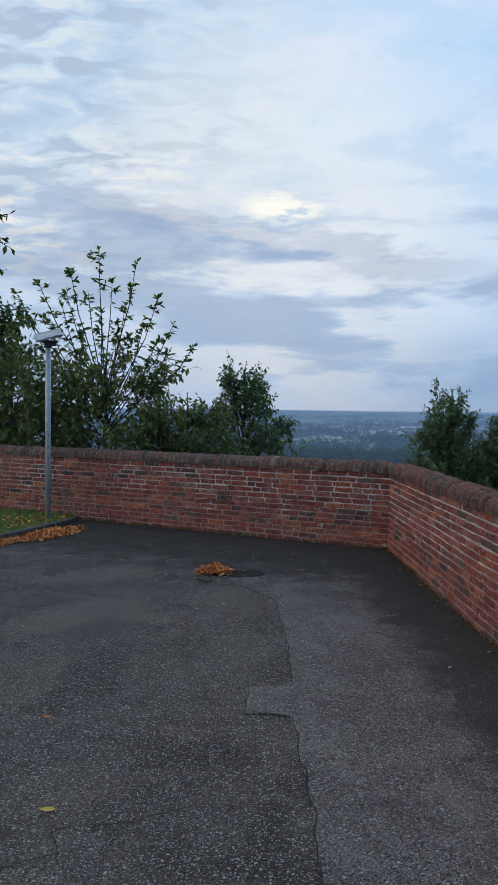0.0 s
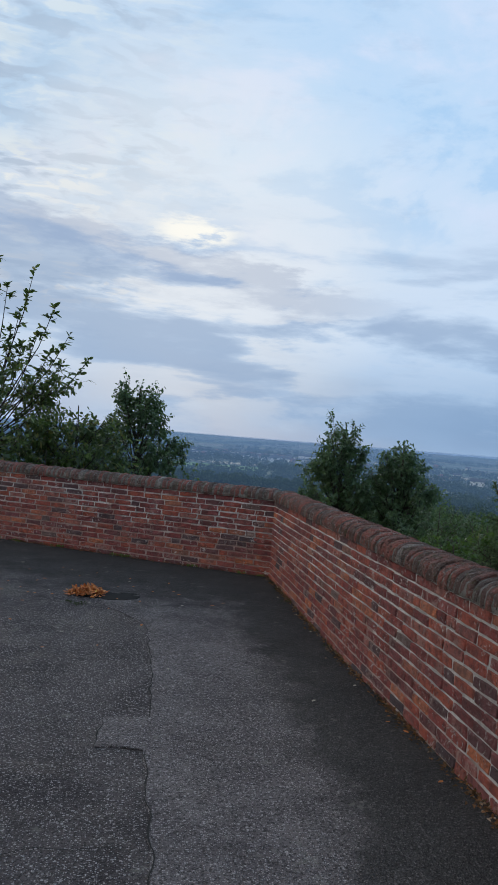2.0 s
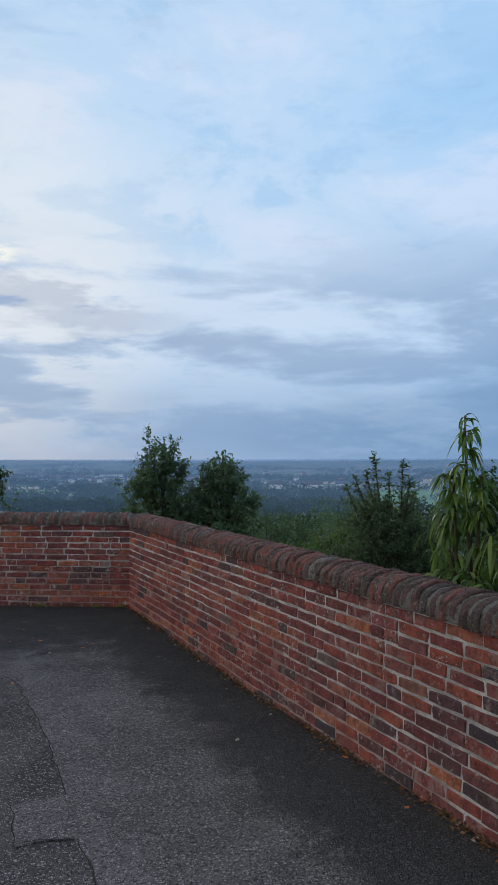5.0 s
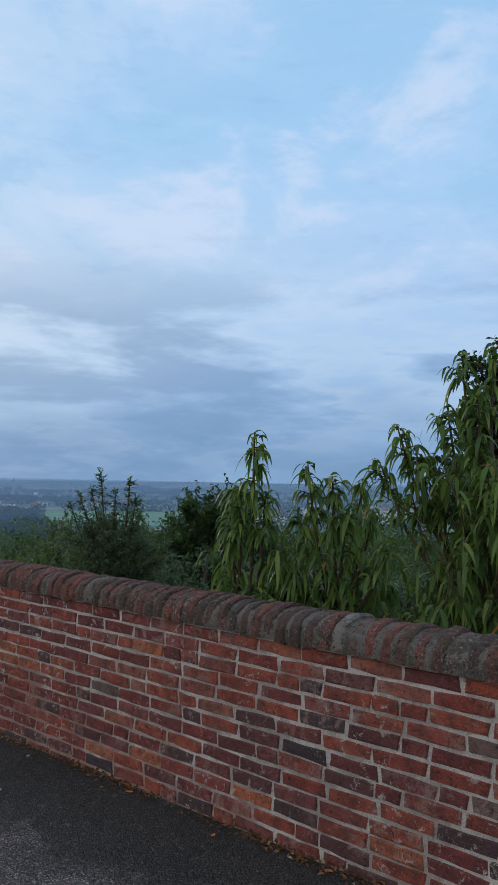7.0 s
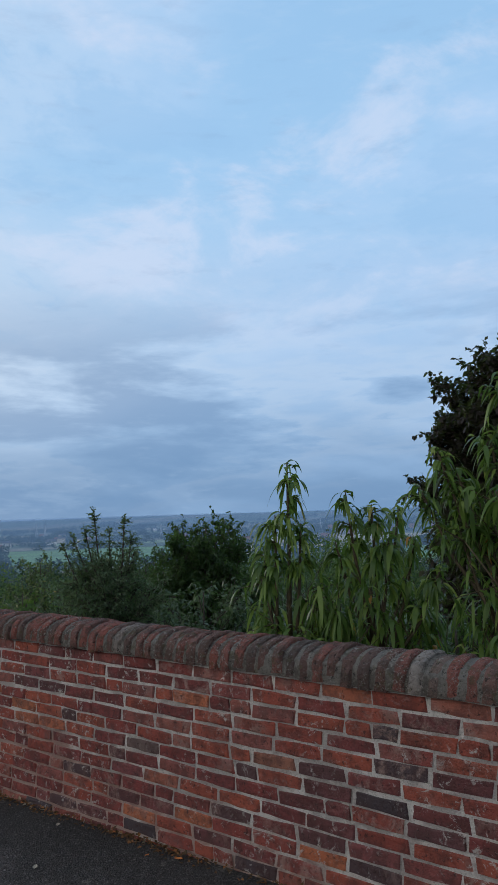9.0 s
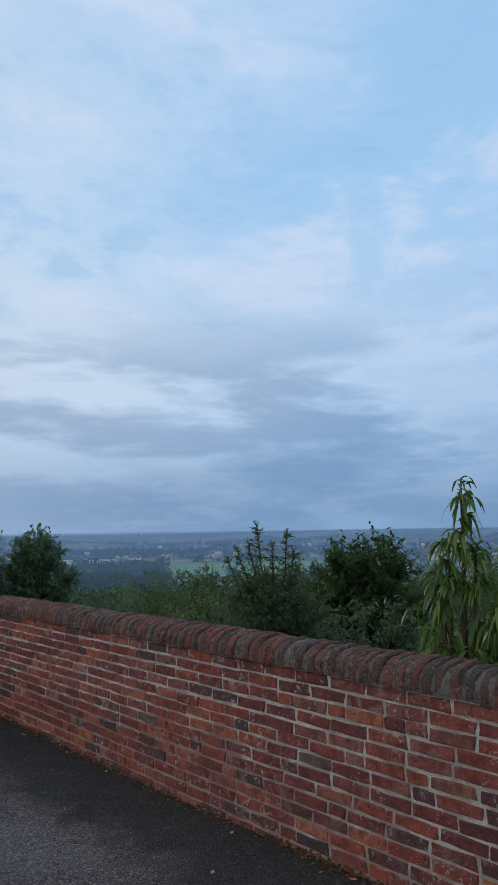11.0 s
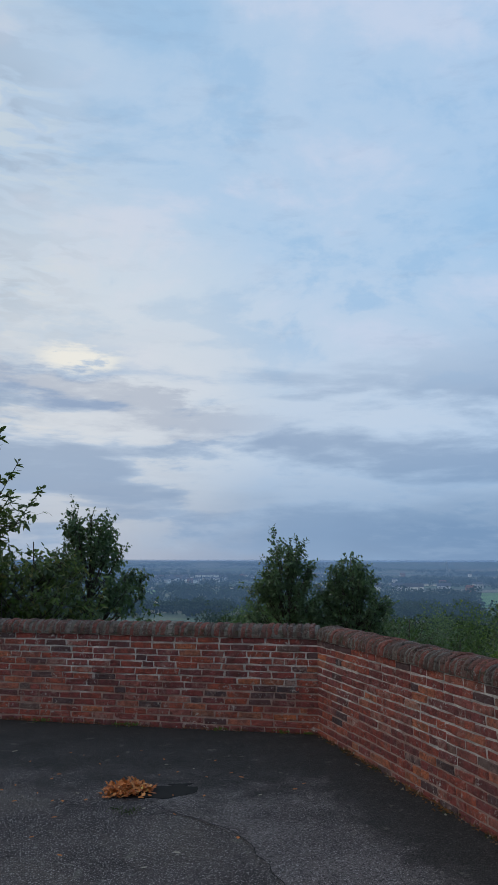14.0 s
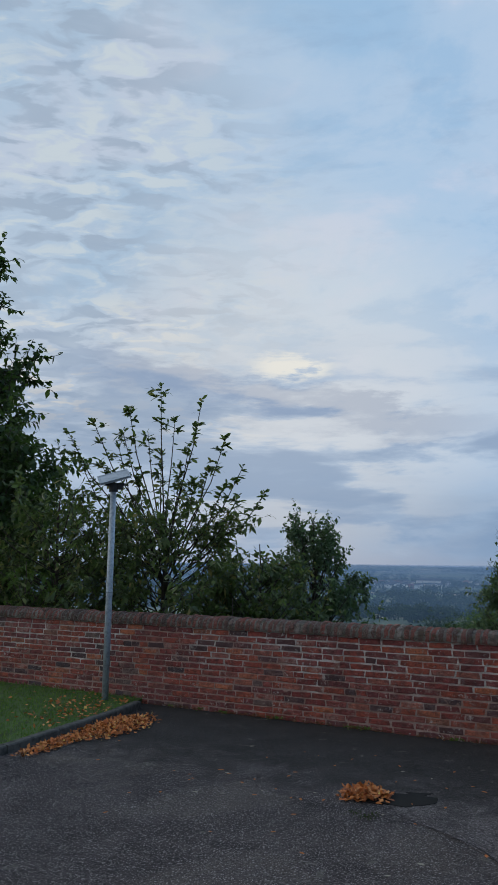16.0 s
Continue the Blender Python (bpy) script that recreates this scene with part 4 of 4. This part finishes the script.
def kerbs():
    holder = tagged(empty("kerb", pose(0, 0, 0)), "row of weathered grey concrete kerb stones", "kerb", kind="structure")
    for (x0, y0), (x1, y1) in zip(KERB_LINE, KERB_LINE[1:]):
        n = max(1, round(math.hypot(x1 - x0, y1 - y0) / 0.9))
        for i in range(n):
            a, b = (i + 0.006) / n, (i + 0.994) / n
            p, q = Vector((x0 + (x1 - x0) * a, y0 + (y1 - y0) * a)), Vector((x0 + (x1 - x0) * b, y0 + (y1 - y0) * b))
            d = (q - p).normalized()
            s = Vector((-d.y, d.x)) * 0.045
            prof = lambda c, k, h: [(c.x - s.x * k, c.y - s.y * k, h)]
            v = []
            for c in (p, q):
                for k, h in ((-1, -0.05), (-1, 0.065), (-0.75, 0.078), (0.75, 0.078), (1, 0.065), (1, -0.05)):
                    v.append((c.x - s.x * k, c.y - s.y * k, h + 0.004 * math.sin(7 * c.x)))
            f = [(j, (j + 1) % 6, 6 + (j + 1) % 6, 6 + j) for j in range(6)] + [(5, 4, 3, 2, 1, 0), (6, 7, 8, 9, 10, 11)]
            put("kerb_stone", mesh_of("kerb_stone", v, f, KERB), holder)


kerbs()


def in_poly(x, y, poly):
    c = False
    for (x0, y0), (x1, y1) in zip(poly, poly[1:] + poly[:1]):
        if (y0 > y) != (y1 > y) and x < (x1 - x0) * (y - y0) / (y1 - y0) + x0:
            c = not c
    return c


def grass():
    r = np.random.default_rng(4)
    pts = []
    while len(pts) < 24000:
        x, y = r.uniform(-7.5, -2.1), r.uniform(6.0, 13.5)
        if in_poly(x, y, lawn_poly) and outside(x, y) < -0.25:
            pts.append((x, y, 0.05))
    V, F = leaves(pts, r.normal(0, 0.5, (len(pts), 3)) + [0, 0, 1.1], 0.06, 0.007, 0.15, 1, 0.1, 6)
    tagged(put("grass", mesh_of("grass", V, F, GRASS)), "short green grass blades on the lawn", "grass", kind="stuff")


grass()


# ---- fallen leaves and weeds ----
def litter(name, centre, spread, n, rise, turn, label, seed):
    r = np.random.default_rng(seed)
    a, q = r.random(n) * 6.283, np.sqrt(r.random(n)) * (0.75 + 0.5 * r.random(n))
    u, w = np.cos(a) * q, np.sin(a) * q
    c, s = math.cos(radians(turn)), math.sin(radians(turn))
    x = centre[0] + (u * spread[0]) * c - (w * spread[1]) * s
    y = centre[1] + (u * spread[0]) * s + (w * spread[1]) * c
    z = 0.012 + rise * np.clip(1 - q, 0, 1) * r.random(n) + 0.012 * r.random(n)
    d = r.normal(0, 1, (n, 3)) * [1, 1, 0.7]
    V, F = leaves(np.stack([x, y, z], 1), d, 0.038, 0.023, 0.0, 2, 0.4, seed)
    V[:, 2] = np.maximum(V[:, 2], 0.013)
    tagged(put(name, mesh_of(name, V, F, LITTER)), label, "leaves", kind="stuff")


litter("leaf_pile", (0.0, 7.50), (0.175, 0.16), 520, 0.085, 0, "small heap of orange-brown dry leaves on asphalt", 71)
litter("leaf_drift", (-2.20, 9.72), (0.62, 0.27), 1500, 0.045, 68, "drift of orange fallen leaves against the kerb", 72)
litter("leaf_drift", (-2.60, 8.95), (0.50, 0.11), 520, 0.04, 66, "thin tail of orange leaves along the kerb", 73)
r9 = np.random.default_rng(74)
p9 = [(x, y, 0.085) for x, y in zip(r9.normal(-2.65, 0.35, 260), r9.normal(10.3, 0.5, 260)) if in_poly(x, y, lawn_poly)]
V, F = leaves(p9, r9.normal(0, 1, (len(p9), 3)) * [1, 1, 0.3], 0.05, 0.028, 0, 2, 0.3, 75)
tagged(put("lawn_leaves", mesh_of("lawn_leaves", V, F, LITTER)), "orange leaves scattered over the grass", "leaves", kind="stuff")

LEAF_ME = {}
for key, mt in (("dry", LITTER), ("pale", PALE), ("yellow", YELLOW)):
    V = [(0.055 * (k / 5 - 0.5), w * 0.016 * math.sin(math.pi * (0.06 + 0.9 * k / 5)), 0.005 * abs(w) + 0.006 * (k / 5 - 0.4) ** 2) for k in range(6) for w in (-1, 0, 1)]
    F = [(3 * k + w, 3 * k + w + 1, 3 * k + w + 4, 3 * k + w + 3) for k in range(5) for w in (0, 1)]
    LEAF_ME[key] = mesh_of("fallen_leaf", V, F, mt)


def fallen(x, y, key, scale=1.0, label=""):
    z = float(terrace_z(x, y)) + 0.010
    ob = put("fallen_leaf", LEAF_ME[key], None, pose(x, y, z, 0, 0, (x * 977 + y * 613) % 360) @ Matrix.Diagonal((scale, scale, scale, 1)))
    tagged(ob, label or ("pale dry leaf lying on the asphalt" if key == "pale" else "orange dry leaf lying on the asphalt"), "leaf", "fallen leaves")


fallen(-0.545, 2.92, "yellow", 1.1, "yellow leaf lying on the dark asphalt")
fallen(-0.78, 3.85, "dry", 0.8)
fallen(1.57, 4.62, "pale", 0.7)
fallen(0.11, 6.22, "pale", 0.8)
r8 = random.Random(12)
for i in range(46):
    fallen(r8.gauss(-0.2, 0.75), r8.gauss(7.75, 0.6), r8.choice(("pale", "dry", "dry")), r8.uniform(0.35, 0.75))
for i in range(16):
    fallen(r8.uniform(-1.9, 1.4), r8.uniform(5.0, 9.2), r8.choice(("pale", "dry")), r8.uniform(0.4, 0.8))
for i in range(22):
    fallen(FACE - abs(r8.gauss(0.04, 0.05)), r8.uniform(2.2, 8.6), r8.choice(("dry", "pale")), r8.uniform(0.35, 0.7))


def tufts(name, spots, n, height, mat, label, seed):
    r = np.random.default_rng(seed)
    p = np.array([spots[i % len(spots)] for i in range(n)]) + r.normal(0, 0.03, (n, 3)) * [1, 1, 0]
    V, F = leaves(p, r.normal(0, 0.6, (n, 3)) + [0, 0, 0.9], height, height * 0.16, 0.3, 1, 0.2, seed)
    tagged(put(name, mesh_of(name, V, F, mat)), label, "weeds", kind="stuff")


tufts("weeds", [(-0.10, 7.0, 0.01), (-0.02, 7.04, 0.01), (-0.14, 7.1, 0.01)], 70, 0.035, MOSS, "low weeds growing in a crack of the asphalt", 81)
along = [CORNER + ALONG * k - OUT * 0.03 for k in (0.1, 0.35, 1.0, 1.9, 2.0, 2.1, 2.9, 3.0, 3.6, 3.9, 4.3)]
tufts("weeds", [(p.x, p.y, 0.01) for p in along], 260, 0.045, GRASS, "weeds along the foot of the brick wall", 82)
tufts("weeds", [(FACE - 0.03, y, 0.012) for y in (8.5, 8.1, 7.6, 7.5, 6.4, 5.9)], 120, 0.03, MOSS, "moss and weeds along the wall foot", 83)


def wall_foot(a, b, n, label, seed):
    """Crumbs of leaf and grit blown against a wall's foot."""
    r = np.random.default_rng(seed)
    t = r.random(n)
    t = np.where(np.sin(t * 37) + r.normal(0, 0.5, n) > -0.3, t, r.random(n))
    away = np.abs(r.normal(0, 0.028, n)) + 0.006
    nx, ny = -(b[1] - a[1]), b[0] - a[0]
    k = math.hypot(nx, ny)
    x, y = a[0] + (b[0] - a[0]) * t + nx / k * away, a[1] + (b[1] - a[1]) * t + ny / k * away
    z = terrace_z(x, y) + 0.010 + 0.012 * r.random(n) * (away < 0.03)
    V, F = leaves(np.stack([x, y, z], 1), r.normal(0, 1, (n, 3)) * [1, 1, 0.4], 0.026, 0.014, 0.0, 1, 0.4, seed)
    tagged(put("leaf_crumbs", mesh_of("leaf_crumbs", V, F, LITTER_DULL)), label, "leaves", kind="stuff")


LITTER_DULL = mat_leaf("old_leaf_crumb", ((0.0, (0.07, 0.045, 0.028)), (0.5, (0.16, 0.075, 0.035)), (0.85, (0.34, 0.14, 0.05)), (1.0, (0.40, 0.34, 0.26))), 0.8, 0.1)
wall_foot((FACE, 1.5), (FACE, 8.85), 1500, "crumbled leaves and grit along the long wall's foot", 84)
wall_foot((CORNER.x, CORNER.y), (CORNER.x + ALONG.x * 4.7, CORNER.y + ALONG.y * 4.7), 600, "crumbled leaves and grit along the far wall's foot", 85)
DAMP = mat_plain("damp_silt", (0.009, 0.008, 0.007), 0.95, 0.0, 0.4, 12.0)
ring = [(0.24 + 0.27 * math.cos(k * 0.2618) * (1 + 0.8 * noise.noise((k * 0.9, 2, 5))), 7.44 + 0.16 * math.sin(k * 0.2618) * (1 + 0.8 * noise.noise((k * 0.9, 7, 5)))) for k in range(24)]
tagged(put("damp_patch", mesh_of("damp_patch", *prism(ring, 0.0, 0.0085), DAMP)), "dark damp silt beside the heap of leaves", "stain", kind="structure")


# ---- valley: woods, fields, houses, pylons ----
def woods(name, spots, tuft, per, mat, label, seed):
    """Far trees: crowns of leafy tufts. spots: (x, y, height, radius)."""
    r = np.random.default_rng(seed)
    P, D, S_ = [], [], []
    for x, y, h, w in spots:
        z = float(ground_z(x, y))
        lobes = r.normal(0, 0.38, (5, 3)) * [w, w, h * 0.28] + [0, 0, h * 0.6]
        lob = lobes[r.integers(5, size=per)]
        d = r.normal(0, 1, (per, 3))
        d /= np.linalg.norm(d, axis=1, keepdims=True)
        q = lob + d * np.array([w * 0.55, w * 0.55, h * 0.30]) * r.uniform(0.6, 1.0, (per, 1))
        q[:, 2] = np.maximum(q[:, 2], 0.2)
        P.append(q + [x, y, z]), D.append(d + r.normal(0, 0.5, (per, 3))), S_.append(np.full(per, tuft * w))
    P, D = np.concatenate(P), np.concatenate(D)
    V, F = leaves(P, D, 1.0, 0.8, 0.1, 1, 0.2, seed)
    s = np.repeat(np.concatenate(S_), 4)[:, None]
    c = np.repeat(P, 4, axis=0)
    tagged(put(name, mesh_of(name, c + (V - c) * s, F, mat)), label, "woodland", kind="stuff")


rw = np.random.default_rng(90)


def polar(a0, a1, d0, d1, n):
    a, d = np.radians(rw.uniform(a0, a1, n)), rw.uniform(d0, d1, n)
    return d * np.sin(a), d * np.cos(a)


def spots(a0, a1, d0, d1, n, h, w):
    x, y = polar(a0, a1, d0, d1, n)
    return [(i, j, rw.uniform(*h), rw.uniform(*w)) for i, j in zip(x, y) if ok(i, j)]


FIELDS = []


def ok(x, y):
    return not any(in_poly(x, y, f) for f in FIELDS)


def sector(a0, a1, d0, d1):
    return [(d * math.sin(radians(a)), d * math.cos(radians(a))) for a, d in ((a0, d0), (a1, d0), (a1, d1), (a0, d1))]


for a0, a1, d0, d1 in ((33, 45, 830, 1250), (-2, 9.5, 1050, 1300), (47, 60, 900, 1150), (52, 70, 1250, 1600), (36, 50, 1450, 1600), (5, 18, 1380, 1500), (62, 75, 700, 950), (20, 30, 1600, 1750)):
    FIELDS.append(sector(a0, a1, d0, d1))
woods("hillside_wood", spots(15, 75, 55, 110, 45, (5, 9.5), (2.2, 4.0)), 0.085, 900, G_MID, "green trees covering the slope below", 91)
woods("hillside_wood", spots(14, 75, 70, 150, 55, (5, 10.5), (2.4, 4.4)), 0.085, 800, G_DARK, "darker trees covering the slope below", 97)
woods("hillside_wood", spots(14, 75, 60, 160, 22, (6, 10), (2.0, 3.2)), 0.085, 800, G_ASH, "pale green trees on the slope below", 98)
woods("hillside_wood", spots(13, 75, 160, 420, 420, (7, 12), (3.5, 6)), 0.17, 220, G_FAR, "woodland on the valley side", 92)
woods("valley_wood", spots(-2, 15, 560, 760, 85, (9, 14), (5, 9)), 0.32, 150, G_FAR, "dark wood on the valley floor", 93)
woods("valley_wood", spots(16, 33, 480, 800, 190, (9, 14), (5, 8)), 0.28, 90, G_FAR, "belt of trees on the valley floor", 94)
woods("valley_wood", spots(-10, 4, 1330, 1480, 120, (12, 18), (7, 12)), 0.3, 60, G_FAR, "dark wood before the far town", 95)
hedge = []
for i in range(300):
    a, d = rw.uniform(-22, 76), 700 + 2900 * rw.random() ** 1.2
    x0, y0 = d * math.sin(radians(a)), d * math.cos(radians(a))
    ang = rw.choice([0.42, 1.99]) + rw.normal(0, 0.15)
    L = rw.uniform(100, 480)
    for k in range(int(L / 16)):
        x, y = x0 + math.cos(ang) * k * 16 + rw.normal(0, 5), y0 + math.sin(ang) * k * 16 + rw.normal(0, 5)
        if ok(x, y):
            hedge.append((x, y, rw.uniform(6, 14), rw.uniform(5, 11)))
woods("hedgerows", hedge, 0.42, 44, G_FAR, "hedgerows and tree belts across the plain", 96)

FIELD_M = {}
for key, c in (("green", (0.13, 0.26, 0.07)), ("straw", (0.42, 0.35, 0.22)), ("meadow", (0.20, 0.27, 0.11))):
    FIELD_M[key] = mat_plain(key + "_field", c, 0.95, 0.0, 0.3, 0.02, 0.05)
for poly, key in zip(FIELDS, ("green", "green", "straw", "straw", "meadow", "straw", "green", "straw")):
    z = max(float(ground_z(x, y)) for x, y in poly)
    v, f = prism(poly[::-1], z - 1.0, z + 0.5)
    tagged(put("field", mesh_of("field", v, f, FIELD_M[key])), key + " field on the valley floor", "field", kind="structure")

ROOFS = [mat_plain("slate_roof", (0.10, 0.10, 0.115), 0.8), mat_plain("tile_roof", (0.24, 0.11, 0.08), 0.85)]
WALLS = [mat_plain("white_render", (0.86, 0.85, 0.83), 0.8, 0.0, 0.05), mat_plain("house_brick", (0.36, 0.22, 0.17), 0.9), mat_plain("cream_render", (0.66, 0.62, 0.54), 0.8)]
GLASS = mat_plain("dark_window", (0.03, 0.035, 0.045), 0.2)
HOUSES = []


def house(w, d, h, wall_m, roof_m, label, name="house"):
    ob = empty(name, pose(0, 0, -200))
    put("wall", mesh_of("house_wall", *box(-w / 2, w / 2, -d / 2, d / 2, -3, h), wall_m), ob)
    e, p = 0.4, d * 0.38
    v = [(-w / 2 - e, -d / 2 - e, h - 0.2), (w / 2 + e, -d / 2 - e, h - 0.2), (w / 2 + e, d / 2 + e, h - 0.2), (-w / 2 - e, d / 2 + e, h - 0.2), (-w / 2 - e, 0, h + p), (w / 2 + e, 0, h + p)]
    put("roof", mesh_of("house_roof", v, [(0, 1, 5, 4), (2, 3, 4, 5), (0, 4, 3), (1, 2, 5), (3, 2, 1, 0)], roof_m), ob)
    for k in (-1, 1):
        put("window", mesh_of("house_window", *box(k * w / 4 - 0.8, k * w / 4 + 0.8, -d / 2 - 0.06, -d / 2 + 0.05, h * 0.55, h * 0.85), GLASS), ob)
    return tagged(ob, label, "house", "houses of the far town")


kinds = [house(11, 8, 5.5, WALLS[0], ROOFS[0], "far white rendered house with a slate roof"), house(14, 8, 5.5, WALLS[1], ROOFS[1], "far brick house with a red tiled roof"), house(17, 9, 6, WALLS[2], ROOFS[0], "far cream house with a grey roof")]
rh = random.Random(33)
used = set()
for i in range(230):
    if i < 150:
        a, d = rh.gauss(9, 4.2), rh.uniform(1750, 2450)
    else:
        a, d = rh.uniform(18, 74), rh.uniform(1250, 2700)
    x, y = d * math.sin(radians(a)), d * math.cos(radians(a))
    m = pose(x, y, float(ground_z(x, y)) + 3, 0, 0, rh.uniform(-40, 40) - a)
    k = rh.choice((0, 0, 0, 1, 2)) if i < 150 else rh.choice((0, 1, 1, 2))
    if k not in used:
        used.add(k)
        kinds[k].matrix_basis = m
    else:
        copy_thing(kinds[k], m)


def shed(x, y, w, d, h, turn, label):
    ob = house(w, d, h, WALLS[0], ROOFS[0], label, "warehouse")
    ob["category"], ob["group"] = "warehouse", "far warehouses"
    ob.matrix_basis = pose(x, y, float(ground_z(x, y)) + 3, 0, 0, turn)


shed(455, 1945, 60, 16, 12, -10, "long white building in the far town")
for a, d, w in ((25.5, 1300, 24), (27.2, 1330, 18), (28.4, 1290, 30), (30.5, 1340, 22), (36.0, 1500, 20)):
    shed(d * math.sin(radians(a)), d * math.cos(radians(a)), w, 14, 5, -a, "pale low warehouse on the plain")

PYLON_ME = []


def pylon(x, y, h):
    ob = tagged(empty("pylon", pose(x, y, float(ground_z(x, y)), 0, 0, 30)), "grey lattice electricity pylon on the plain", "pylon", "pylons")
    b = h * 0.09
    legs = [tube([(sx * b, sy * b, 0), (sx * b * 0.3, sy * b * 0.3, h * 0.6), (0, 0, h)], [0.5, 0.4, 0.3], 4) for sx in (-1, 1) for sy in (-1, 1)]
    for k in range(4):
        z0, z1 = h * 0.15 * k, h * 0.15 * (k + 1)
        w0, w1 = b * (1 - 0.7 * z0 / (h * 0.6)), b * (1 - 0.7 * z1 / (h * 0.6))
        for s in (-1, 1):
            legs += [tube([(-w0, s * w0, z0), (w1, s * w1, z1)], [0.25, 0.25], 4), tube([(w0, s * w0, z0), (-w1, s * w1, z1)], [0.25, 0.25], 4)]
    put("tower", mesh_of("tower", *join(*legs), STEEL), ob)
    for z, w in ((0.68, 0.20), (0.80, 0.26), (0.92, 0.17)):
        put("arm", mesh_of("arm", *tube([(-w * h, 0, h * z), (0, 0, h * z + 1.2), (w * h, 0, h * z)], [0.2, 0.5, 0.2], 4), STEEL), ob)


for a, d, h in ((30.8, 2200, 55), (35.0, 1900, 42), (35.6, 1950, 42), (44, 1700, 34), (47, 1720, 34), (50, 1750, 34), (53, 1780, 34), (56, 1800, 34), (45.5, 1500, 26), (48.5, 1500, 26), (51.5, 1520, 26), (54.5, 1540, 26)):
    pylon(d * math.sin(radians(a)), d * math.cos(radians(a)), h)


# ---- valley haze: see-through sheets that glow blue in place of misty distance ----
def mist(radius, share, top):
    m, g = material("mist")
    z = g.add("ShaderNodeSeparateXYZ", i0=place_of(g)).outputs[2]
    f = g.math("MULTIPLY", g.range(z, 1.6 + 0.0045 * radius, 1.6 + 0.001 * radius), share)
    # the haze colour is emitted by the sheet itself, fading out with height
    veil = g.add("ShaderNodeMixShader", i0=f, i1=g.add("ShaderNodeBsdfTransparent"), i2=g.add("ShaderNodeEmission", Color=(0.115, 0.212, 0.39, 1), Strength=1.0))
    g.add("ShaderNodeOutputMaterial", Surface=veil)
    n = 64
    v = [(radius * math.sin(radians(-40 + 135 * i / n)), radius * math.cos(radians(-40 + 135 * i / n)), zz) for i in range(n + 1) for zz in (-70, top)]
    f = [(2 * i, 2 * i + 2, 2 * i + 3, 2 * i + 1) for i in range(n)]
    ob = tagged(put("backdrop_mist", mesh_of("mist", v, f, m)), "see-through glowing blue sheet standing in for valley haze", "mist", kind="structure")
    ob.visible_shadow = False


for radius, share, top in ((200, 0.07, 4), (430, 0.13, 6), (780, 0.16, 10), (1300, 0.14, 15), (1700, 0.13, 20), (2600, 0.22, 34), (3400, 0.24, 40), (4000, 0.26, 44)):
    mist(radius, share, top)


# ---- the brick walls, piece by piece ----
wall("wall_long", (FACE, 8.868), -90, 10.9, [(FACE, S), (FACE + THICK, S), outer, (CORNER.x, CORNER.y)], 0.85, 6.95, 0.03, "old red brick boundary wall with a half-round coping")
WALL_TURN = math.degrees(math.atan2(-ALONG.y, -ALONG.x))
wall("wall_far", (fe.x, fe.y), WALL_TURN, 9.5, [(fo.x, fo.y), (fe.x, fe.y), (CORNER.x, CORNER.y), outer], 3.35, 9.5, 0.0, "old red brick boundary wall with a half-round coping")
